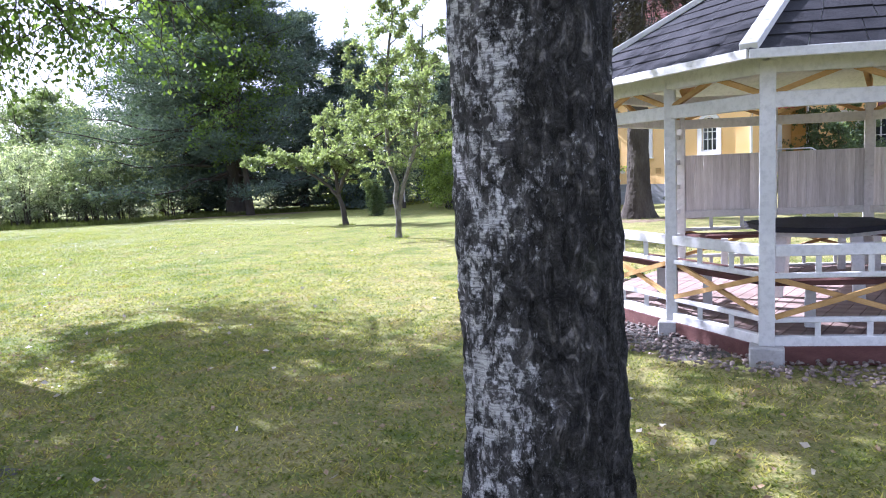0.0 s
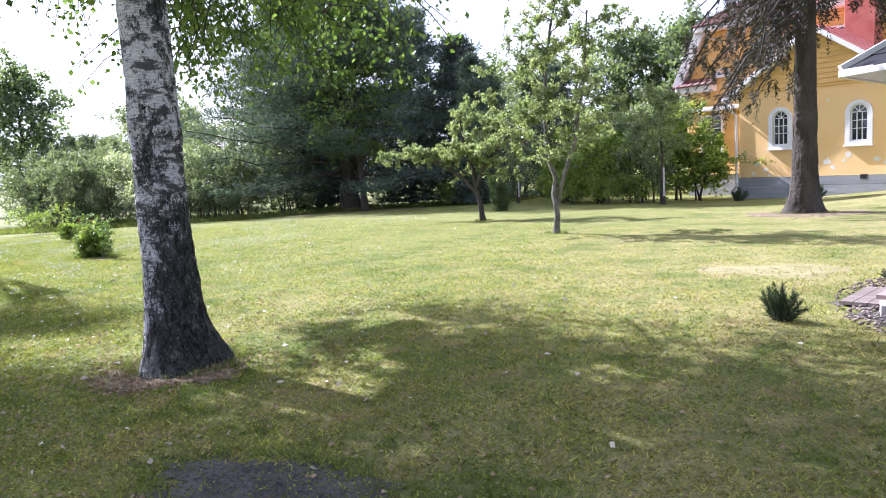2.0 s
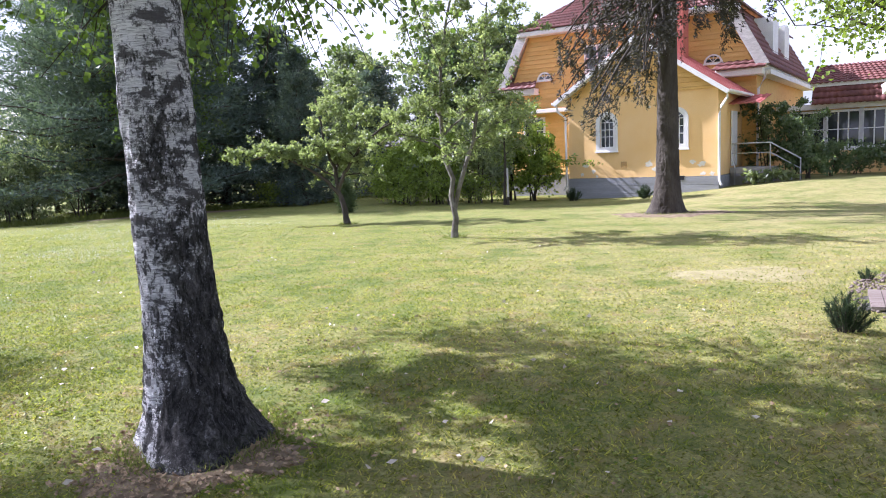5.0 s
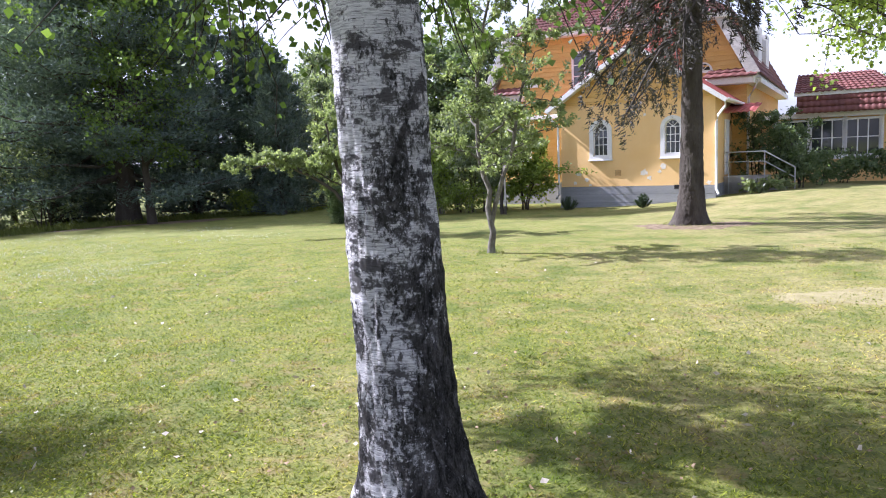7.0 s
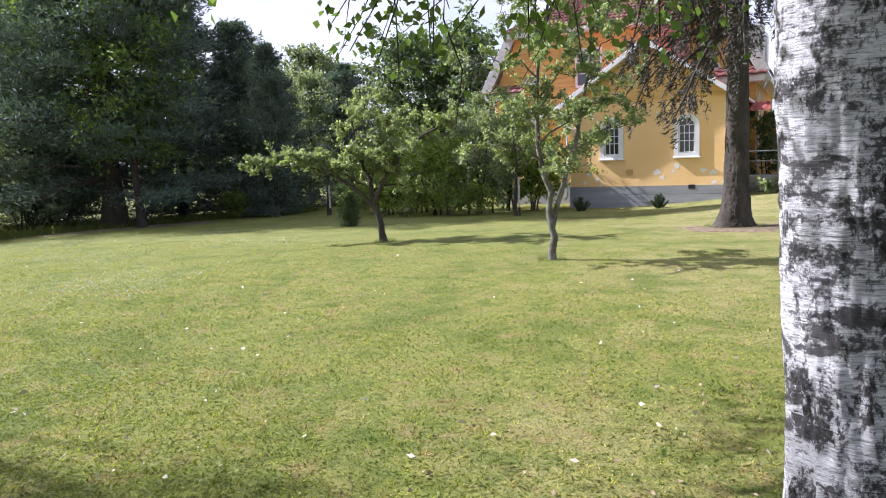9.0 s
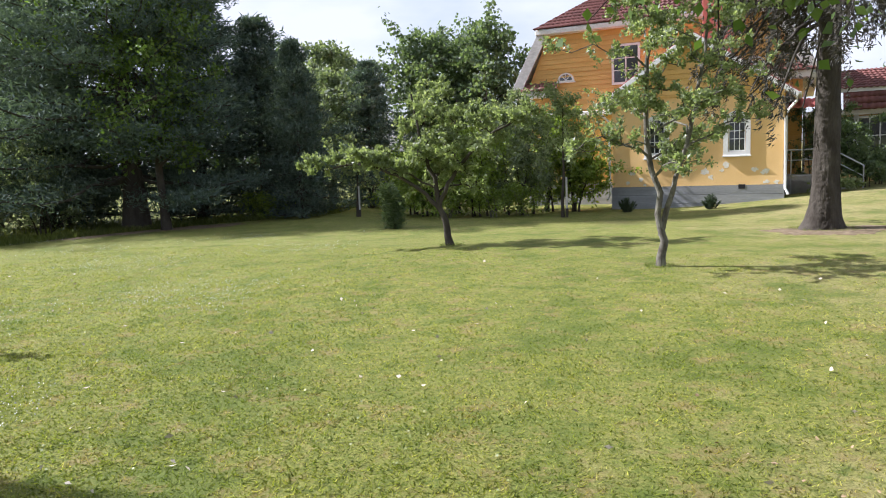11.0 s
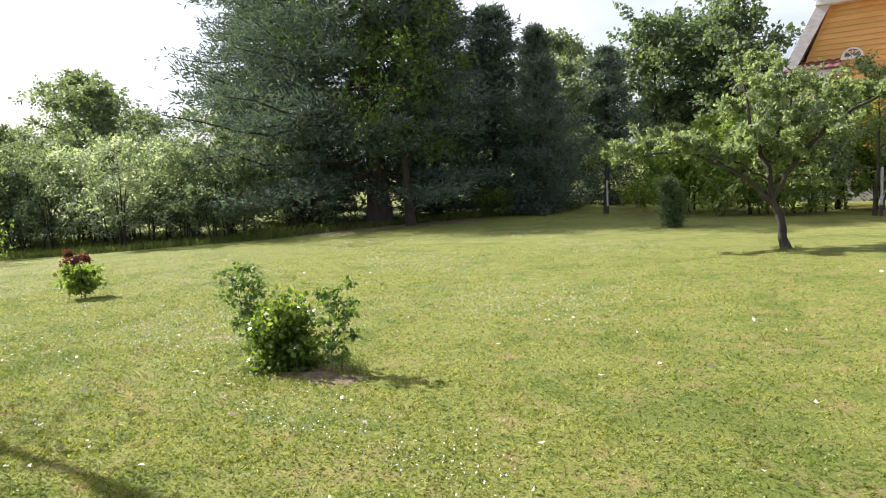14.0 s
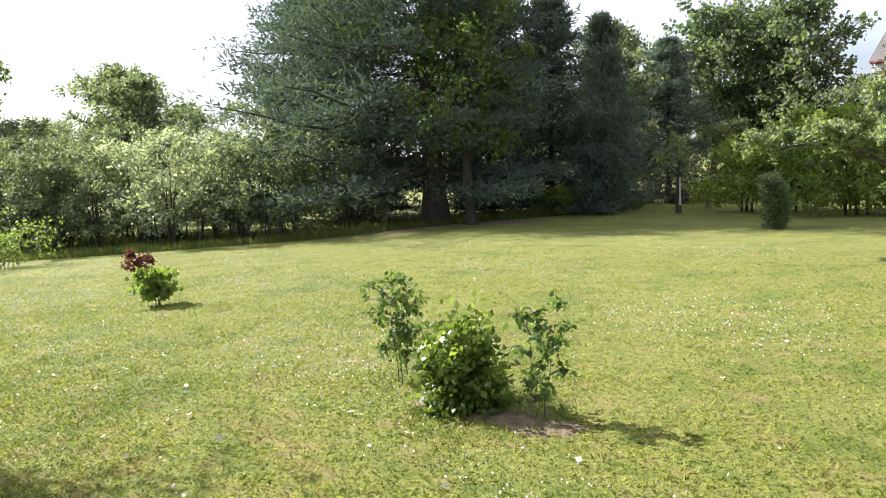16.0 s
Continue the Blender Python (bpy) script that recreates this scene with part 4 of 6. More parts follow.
def build_gazebo():
    g = thing("gazebo", pose(GC[0], GC[1], 0), "white hexagonal wooden gazebo with black felt roof", "gazebo")
    ztop, zrail = 1.96, 0.84
    sides = [(k, k + 1) for k in range(6)]
    entrance = 4
    # floor planks, clipped to the hexagon
    y = -1.85
    along = radians(GROT + 30)
    turn = pose(0, 0, 0, 0, 0, GROT + 90)
    inr = GR * math.cos(radians(30))
    while y < 1.84:
        yc = y + 0.055
        half = GR * 0.97 if abs(yc) < 1e-3 else max(0.2, min(GR * 0.99, (inr * 2 - abs(yc)) / math.sqrt(3) * 1.0))
        half = min(half, GR - abs(yc) / math.sqrt(3) - 0.02)
        bm = bmesh.new()
        box(bm, -half, half, y, y + 0.105, DECK_Z - 0.035, DECK_Z, pose(0, 0, 0, 0, 0, GROT), 0)
        part("floor_plank", bm, DECK, g)
        y += 0.112
    for k, j in sides:
        a, b = corner(k), corner(j)
        m = (a + b) / 2
        d = (b - a).normalized()
        bm = bmesh.new()
        beam(bm, a + Vector((0, 0, 0.13)), b + Vector((0, 0, 0.13)), 0.09, 0.13)
        part("sill_beam", bm, BROWNRED, g, "dark red floor beam")
        bm = bmesh.new()
        box(bm, a.x - 0.11, a.x + 0.11, a.y - 0.11, a.y + 0.11, -0.1, 0.2, None, 0.01)
        part("footing", bm, CONCRETE, g, "concrete footing block")
        bm = bmesh.new()
        beam(bm, a + Vector((0, 0, 0.2)), a + Vector((0, 0, ztop + 0.12)), 0.1, 0.1)
        part("post", bm, WHITE, g)
        if k != entrance:
            bm = bmesh.new()
            beam(bm, m + Vector((0, 0, 0.2)), m + Vector((0, 0, ztop + 0.12)), 0.085, 0.085)
            part("post", bm, WHITE, g)
            bm = bmesh.new()
            box(bm, m.x - 0.1, m.x + 0.1, m.y - 0.1, m.y + 0.1, -0.1, 0.2, None, 0.01)
            part("footing", bm, CONCRETE, g)
        for z, h in ((ztop - 0.13, 0.1), (ztop + 0.1, 0.12)):
            bm = bmesh.new()
            beam(bm, a + Vector((0, 0, z)), b + Vector((0, 0, z)), 0.05 if h < 0.11 else 0.09, h)
            part("top_beam", bm, WHITE, g)
        # zigzag braces in the frieze
        n = 4
        for i in range(n):
            p, q = a.lerp(b, i / n), a.lerp(b, (i + 1) / n)
            z0, z1 = (ztop - 0.1, ztop + 0.07) if i % 2 == 0 else (ztop + 0.07, ztop - 0.1)
            bm = bmesh.new()
            beam(bm, p + Vector((0, 0, z0)), q + Vector((0, 0, z1)), 0.03, 0.035, 0)
            part("brace", bm, RAWWOOD, g, "unpainted wooden brace")
        if k == entrance:
            # ladder-like trellis at both jambs
            for p, q in ((a, a + d * 0.3), (b, b - d * 0.3)):
                bm = bmesh.new()
                beam(bm, q + Vector((0, 0, 0.2)), q + Vector((0, 0, ztop)), 0.06, 0.06)
                part("trellis_post", bm, WHITE, g)
                for i in range(6):
                    z = 0.34 + i * 0.27
                    bm = bmesh.new()
                    beam(bm, p + Vector((0, 0, z)), q + Vector((0, 0, z)), 0.03, 0.05, 0)
                    part("rung", bm, WHITE, g)
            continue
        for z, h, w in ((zrail, 0.075, 0.06), (0.67, 0.035, 0.04), (0.37, 0.035, 0.04), (0.225, 0.07, 0.06)):
            for p, q in ((a, m), (m, b)):
                bm = bmesh.new()
                beam(bm, p + d * 0.045 + Vector((0, 0, z)), q - d * 0.04 + Vector((0, 0, z)), w, h)
                part("rail", bm, WHITE, g)
        for p, q in ((a, m), (m, b)):
            for i in (1, 2):
                e = p.lerp(q, i / 3)
                for z0, z1 in ((0.25, 0.36), (0.68, 0.81)):
                    bm = bmesh.new()
                    beam(bm, e + Vector((0, 0, z0)), e + Vector((0, 0, z1)), 0.035, 0.035, 0)
                    part("baluster", bm, WHITE, g)
            for z0, z1, o in ((0.39, 0.65, 0.012), (0.65, 0.39, -0.012)):
                nrm = Vector((d.y, -d.x, 0)) * o
                bm = bmesh.new()
                beam(bm, p + d * 0.05 + nrm + Vector((0, 0, z0)), q - d * 0.05 + nrm + Vector((0, 0, z1)), 0.022, 0.035, 0)
                part("cross_brace", bm, RAWWOOD, g, "unpainted wooden cross brace")
        if k in (2, 3):
            # weathered boards close the far bays up to chest height
            for p, q in ((a, m), (m, b)):
                nb = 9
                for i in range(nb):
                    e0, e1 = (p + d * 0.05).lerp(q - d * 0.05, i / nb), (p + d * 0.05).lerp(q - d * 0.05, (i + 0.97) / nb)
                    bm = bmesh.new()
                    beam(bm, e0 + Vector((0, 0, 1.18)), e1 + Vector((0, 0, 1.18)), 0.015, 0.62, 0)
                    part("screen_board", bm, SCREEN, g, "weathered grey screen board")
        # bench along the inside
        bi, bo = 0.985, 0.79
        a1, b1, a2, b2 = a * bi, b * bi, a * bo, b * bo
        slab(g, "bench_seat", [a1 + Vector((0, 0, 0.63)), b1 + Vector((0, 0, 0.63)), b2 + Vector((0, 0, 0.63)), a2 + Vector((0, 0, 0.63))], 0.035, BROWNRED, "dark red bench seat")
        for t in (0.12, 0.5, 0.88):
            e = a2.lerp(b2, t)
            bm = bmesh.new()
            beam(bm, e + Vector((0, 0, DECK_Z)), e + Vector((0, 0, 0.6)), 0.07, 0.07)
            part("bench_leg", bm, WHITE, g)
    # roof: soffit, felt shingles in courses, white hips and fascia
    er, ez, az = GR + 0.42, 2.10, 3.35
    for k, j in sides:
        a, b, top = corner(k, er, ez), corner(j, er, ez), Vector((0, 0, az))
        bm = bmesh.new()
        vs = [bm.verts.new(p) for p in (a, b, top)] + [bm.verts.new(p - Vector((0, 0, 0.04))) for p in (a, b, top)]
        for q in ((0, 1, 2), (5, 4, 3), (0, 3, 4, 1), (1, 4, 5, 2), (2, 5, 3, 0)):
            bm.faces.new([vs[i] for i in q])
        bmesh.ops.recalc_face_normals(bm, faces=bm.faces)
        part("soffit", bm, WHITE, g, "white boarded soffit")
        n = (b - a).cross(top - a).normalized()
        rows = 13
        bm = bmesh.new()
        rr = random.Random(k)
        for r in range(rows):
            t0, t1 = r / rows, min(1.0, (r + 1.12) / rows)
            p0, q0, p1, q1 = a.lerp(top, t0), b.lerp(top, t0), a.lerp(top, t1), b.lerp(top, t1)
            m = max(1, int((q0 - p0).length / 0.3))
            for i in range(m):
                u0, u1 = i / m, (i + 0.985) / m
                lift = 0.019 + rr.uniform(0, 0.005)
                dip = rr.uniform(-0.012, 0.012)
                va = bm.verts.new(p0.lerp(q0, u0) + n * lift + (p0 - p1).normalized() * dip)
                vb = bm.verts.new(p0.lerp(q0, u1) + n * lift + (p0 - p1).normalized() * dip)
                vc = bm.verts.new(p1.lerp(q1, u1) + n * 0.012)
                vd = bm.verts.new(p1.lerp(q1, u0) + n * 0.012)
                ve = bm.verts.new(va.co - n * 0.02)
                vf = bm.verts.new(vb.co - n * 0.02)
                bm.faces.new((va, vb, vc, vd))
                bm.faces.new((ve, vf, vb, va))
        part("roof_shingles", bm, FELT, g, "black felt shingles")
        bm = bmesh.new()
        beam(bm, a + Vector((0, 0, -0.012)), b + Vector((0, 0, -0.012)), 0.035, 0.06)
        part("fascia", bm, WHITE, g)
        bm = bmesh.new()
        beam(bm, a + n * 0.0 + Vector((0, 0, 0.03)), top + Vector((0, 0, 0.05)), 0.11, 0.05)
        part("hip_board", bm, WHITE, g, "white hip board")
        bm = bmesh.new()
        beam(bm, corner(k, GR * 0.98, ztop + 0.2), Vector((0, 0, az - 0.12)), 0.05, 0.09)
        part("rafter", bm, RAWWOOD, g)
    # platform before the entrance
    st = thing("entrance_platform", pose(GC[0], GC[1], 0), "low wooden plank platform at the gazebo entrance", "platform")
    a, b = corner(entrance), corner(entrance + 1)
    d = (b - a).normalized()
    out = Vector((d.y, -d.x, 0))
    for i in range(4):
        p = a + d * 0.85 + out * (0.1 + i * 0.115)
        bm = bmesh.new()
        beam(bm, p + Vector((0, 0, 0.115)), p + d * 0.85 + Vector((0, 0, 0.115)), 0.108, 0.03, 0)
        part("plank", bm, PLATFORM, st)
    for t in (0.95, 1.6):
        bm = bmesh.new()
        beam(bm, a + d * t + out * 0.06 + Vector((0, 0, 0.06)), a + d * t + out * 0.5 + Vector((0, 0, 0.06)), 0.06, 0.08, 0)
        part("bearer", bm, PLATFORM, st)
    # table
    tbl = thing("garden_table", pose(GC[0] - 0.08, GC[1] + 0.0, DECK_Z), "hexagonal garden table with dark top and white legs", "table")
    bm = bmesh.new()
    prism(bm, [(0.64 * math.cos(radians(60 * k + 15)), 0.64 * math.sin(radians(60 * k + 15))) for k in range(6)], 0.0, 0.045)
    bmesh.ops.transform(bm, matrix=pose(0, 0, 0.58, 90, 0, 0), verts=bm.verts)
    part("tabletop", bm, FELT, tbl, "dark tabletop")
    for k in range(4):
        s = Vector((0.4 * math.cos(radians(90 * k + 40)), 0.4 * math.sin(radians(90 * k + 40)), 0))
        bm = bmesh.new()
        beam(bm, s * 1.1, s + Vector((0, 0, 0.53)), 0.09, 0.09)
        part("leg", bm, WHITE, tbl)
    bm = bmesh.new()
    prism(bm, [(0.52 * math.cos(radians(60 * k + 15)), 0.52 * math.sin(radians(60 * k + 15))) for k in range(6)], 0.0, 0.09)
    bmesh.ops.transform(bm, matrix=pose(0, 0, 0.534, 90, 0, 0), verts=bm.verts)
    part("apron", bm, WHITE, tbl)
    return g


# ---- birches ----
def bark_column(root, at, rng, height, r_at, lean, flare, mat_bark, seg=120, rows=320, roots=None, fade=0.22):
    """The near part of a birch trunk: furrowed plates, swellings and root flare."""
    z = np.concatenate([np.linspace(-0.12, 3.4, rows), np.linspace(3.5, height, 20)])
    a = np.linspace(0, 2 * np.pi, seg, endpoint=False)
    V = np.zeros((len(z), seg, 3))
    wild = rng.uniform(0, 6.28, 5)
    roots = wild if roots is None else roots
    for i, zz in enumerate(z):
        cx, cy = lean(zz)
        r = r_at(zz)
        for j, aa in enumerate(a):
            ca, sa = math.cos(aa), math.sin(aa)
            fl = flare * math.exp(-max(zz, 0) / fade) * (0.3 + 0.7 * max(math.cos(aa - q) for q in roots) ** 3)
            p = Vector((ca * 1.0, sa * 1.0, zz))
            big = noise.noise(Vector((ca * 1.2, sa * 1.2, zz * 2.0))) * 0.05
            plates = noise.fractal(Vector((ca * 3.2, sa * 3.2, zz * 4.0)), 0.8, 2.1, 4) * 0.035
            furrow = (abs(noise.noise(Vector((ca * 7, sa * 7, zz * 3.2)))) * 0.11 + abs(noise.noise(Vector((ca * 17, sa * 17, zz * 11)))) * 0.075) * max(0.0, min(1.0, 1.3 - zz * 0.33))
            chips = max(0.0, noise.noise(Vector((ca * 11 + 7, sa * 11, zz * 13)))) * 0.075 * max(0.25, min(1.0, 1.25 - zz * 0.4))
            rr = r * (1 + big + plates + chips - furrow) + fl
            V[i, j] = (cx + rr * ca, cy + rr * sa, zz)
    k, n = len(z), seg
    i, j = np.meshgrid(np.arange(k - 1), np.arange(n), indexing="ij")
    q = np.stack([i * n + j, i * n + (j + 1) % n, (i + 1) * n + (j + 1) % n, (i + 1) * n + j], -1).reshape(-1, 4)
    mesh_part("trunk", V.reshape(-1, 3), q, mat_bark, root, smooth=True)


def weeping_limbs(root, rng, starts, leaves, mat_bark, leaf=(0.075, 0.06)):
    """Birch limbs with long hanging twigs; starts: foot, tip and sag of each limb."""
    tb, pts = Tubes(), []
    for a, b, sag, twigs in starts:
        p = bend(a, b, sag, 10, rng, 0.06)
        tb.add(p, np.linspace(0.05, 0.012, 10), 6)
        for i in range(twigs):
            u = rng.uniform(0.3, 1.0) * 9
            k = int(min(8, u))
            q = p[k] + (p[k + 1] - p[k]) * (u - k)
            ln = rng.uniform(0.3, 1.1)
            e = q + np.array([rng.normal() * 0.5, rng.normal() * 0.5, -ln])
            t = bend(q, e, 0.15, 6, rng, 0.03)
            tb.add(t, np.linspace(0.009, 0.003, 6), 4)
            m = int(leaves * ln)
            w = rng.uniform(0.1, 1.0, m) * 5
            kk = np.clip(w.astype(int), 0, 4)
            pts.append(t[kk] + (t[kk + 1] - t[kk]) * (w - kk)[:, None] + rng.normal(size=(m, 3)) * np.array([0.10, 0.10, 0.05]))
    v, f = tb.arrays()
    mesh_part("branchwork", v, f, mat_bark, root, smooth=True)
    lv, lf = blades_of(np.concatenate(pts), leaf[0], leaf[1], rng, 1.1)
    mesh_part("hanging_leaves", lv, lf, LEAF_BIRCH, root)


def high_crown(root, rng, centre, radii, clumps, per, mat_leaf, limb_foot, mat_bark, leaf=(0.09, 0.07), gap=False):
    """The crown above: limbs to leaf clumps spread unevenly in an ellipsoid."""
    tb, pts = Tubes(), []
    for i in range(clumps):
        d = rng.normal(size=3)
        d /= np.linalg.norm(d)
        c = np.array(centre) + d * np.array(radii) * rng.uniform(0.45, 1.0)
        foot = np.array(limb_foot) + np.array([0, 0, rng.uniform(0, 1) * (centre[2] - limb_foot[2])])
        tb.add(bend(foot, c, 0.3, 6, rng, 0.08), np.linspace(0.05, 0.01, 6), 5)
        s = rng.uniform(0.4, 0.8)
        pts.append(c + rng.normal(size=(int(per * 0.85), 3)) * np.array([s, s, s * 0.8]) * 0.58)
    v, f = tb.arrays()
    mesh_part("boughs", v, f, mat_bark, root, smooth=True)
    pts = np.concatenate(pts)
    if gap:  # openings in the thin crown: one lets the sun reach the trunk, small ones dapple the lawn
        low, across = pts[:, 2] + pts[:, 0] / 1.14, pts[:, 1] + 0.206 * pts[:, 0]
        thin = np.array([noise.noise(Vector((1.5 * a, 1.5 * b, 0.4))) + 0.5 * noise.noise(Vector((4.0 * a, 4.0 * b, 2.0))) for a, b in zip(low, across)])
        pts = pts[(thin < 0.26) & ((low < 0.0) | (low > 2.0) | (np.abs(across - 0.03) > 0.22))]
    lv, lf = blades_of(pts, leaf[0], leaf[1], rng, 0.6)
    mesh_part("crown", lv, lf, mat_leaf, root)


def build_birches():
    rng = np.random.default_rng(11)
    b1 = thing("birch_tree", pose(*on_ground(-0.56, 1.95)), "old birch with a thick black-and-white furrowed trunk", "tree", "garden birches")
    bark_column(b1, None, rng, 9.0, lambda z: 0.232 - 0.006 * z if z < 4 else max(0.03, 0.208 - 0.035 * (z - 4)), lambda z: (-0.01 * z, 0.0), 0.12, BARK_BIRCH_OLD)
    high_crown(b1, rng, (-0.4, -0.6, 6.9), (4.4, 3.8, 2.6), 150, 400, LEAF_BIRCH, (0, 0, 4.2), BARK_BIRCH_OLD)
    b2 = thing("birch_tree", pose(*on_ground(-6.28, 3.54)), "birch with white peeling bark and a black root flare", "tree", "garden birches")
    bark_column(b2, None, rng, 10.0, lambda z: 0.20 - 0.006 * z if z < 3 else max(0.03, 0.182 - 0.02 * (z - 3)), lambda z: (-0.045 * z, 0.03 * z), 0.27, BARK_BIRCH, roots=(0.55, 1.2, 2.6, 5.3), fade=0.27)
    high_crown(b2, rng, (-0.7, 0.4, 6.1), (4.0, 4.0, 3.0), 135, 420, LEAF_BIRCH, (-0.2, 0.1, 3.4), BARK_DARK, gap=True)
    high_crown(b2, rng, (-2.5, 0.2, 5.3), (2.6, 2.8, 0.9), 72, 430, LEAF_BIRCH, (-0.2, 0.1, 3.6), BARK_DARK, gap=True)
    high_crown(b2, rng, (-5.1, 2.6, 5.7), (1.1, 1.3, 0.5), 20, 430, LEAF_BIRCH, (-0.2, 0.1, 3.9), BARK_DARK, gap=True)
    high_crown(b2, rng, (-5.2, -1.0, 5.6), (2.0, 1.4, 0.8), 46, 420, LEAF_BIRCH, (-0.2, 0.1, 3.9), BARK_DARK, gap=True)
    weeping_limbs(b2, rng, [((-0.12, 0.1, 2.75), (-2.0, 2.6, 3.1), 0.5, 24), ((-0.14, 0.1, 2.9), (-0.5, 3.1, 3.0), 0.4, 34), ((-0.14, 0.1, 3.2), (0.4, 2.9, 3.3), 0.4, 26), ((-0.14, 0.1, 3.3), (-1.4, 2.0, 2.9), 0.45, 20), ((-0.14, 0.1, 3.4), (-3.0, 1.4, 3.6), 0.6, 20), ((-0.14, 0.1, 3.4), (-2.8, -0.3, 3.9), 0.5, 10), ((-0.14, 0.1, 3.5), (-2.3, -1.3, 3.7), 0.5, 20)], 56, BARK_DARK, (0.066, 0.052))
    # two more birches beside the walk throw their shade on the lawn
    for x, y, crowns in ((-16.5, 3.4, ((9.0, 3.2, 1.8, 110, 0.0, 0.0),)), (-21.2, 7.9, ((4.6, 0.55, 0.5, 6, -0.6, -0.3), (9.0, 1.2, 1.1, 15, 1.4, -1.1)))):
        b3 = thing("birch_tree", pose(*on_ground(x, y)), "birch beside the walk casting dappled shade", "tree", "garden birches")
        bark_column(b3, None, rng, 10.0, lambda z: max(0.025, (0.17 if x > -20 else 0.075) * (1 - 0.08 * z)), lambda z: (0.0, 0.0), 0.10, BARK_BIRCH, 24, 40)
        for zc, rx, ry, n, dx, dy in crowns:
            high_crown(b3, rng, (dx, dy, zc), (rx, ry, rx * 0.9), n, 330, LEAF_BIRCH, (0, 0, zc * 0.6), BARK_DARK)


# ---- other trees and shrubs ----
def dwarf_pine(x, y, h, rng):
    """A bushy little pine: upright shoots of uneven height, set with needles."""
    root = thing("dwarf_pine", pose(*on_ground(x, y)), "small bushy dwarf pine with upright shoots in the grass", "shrub", "dwarf pines")
    tb, pts, dirs = Tubes(), [], []
    for k in range(30):
        a, out = rng.uniform(0, 2 * np.pi), rng.uniform(0.05, 0.8)
        top = np.array([math.cos(a) * out * h * 1.05, math.sin(a) * out * h * 0.8, h * rng.uniform(0.6, 1.15) * (1.1 - 0.55 * out)])
        p = np.linspace((top[0] * 0.35, top[1] * 0.35, 0.0), top, 8) + rng.normal(size=(8, 3)) * 0.008 * h
        tb.add(p, np.linspace(0.006, 0.002, 8) * (h / 0.27), 5)
        u = rng.uniform(0.6, 6.99, 170)
        lo = u.astype(int)
        at = p[lo] + (p[lo + 1] - p[lo]) * (u - lo)[:, None]
        pts.append(at)
        dirs.append((p[lo + 1] - p[lo]) / (np.linalg.norm(p[lo + 1] - p[lo], axis=1)[:, None] + 1e-6) * 1.0)
    v, f = tb.arrays()
    mesh_part("stem", v, f, BARK_BLACK, root, smooth=True)
    lv, lf = blades_of(np.concatenate(pts), 0.2 * h, 0.016 * h, rng, 0.0, np.concatenate(dirs), 1.0)
    mesh_part("foliage", lv, lf, NEEDLE_DWARF, root)


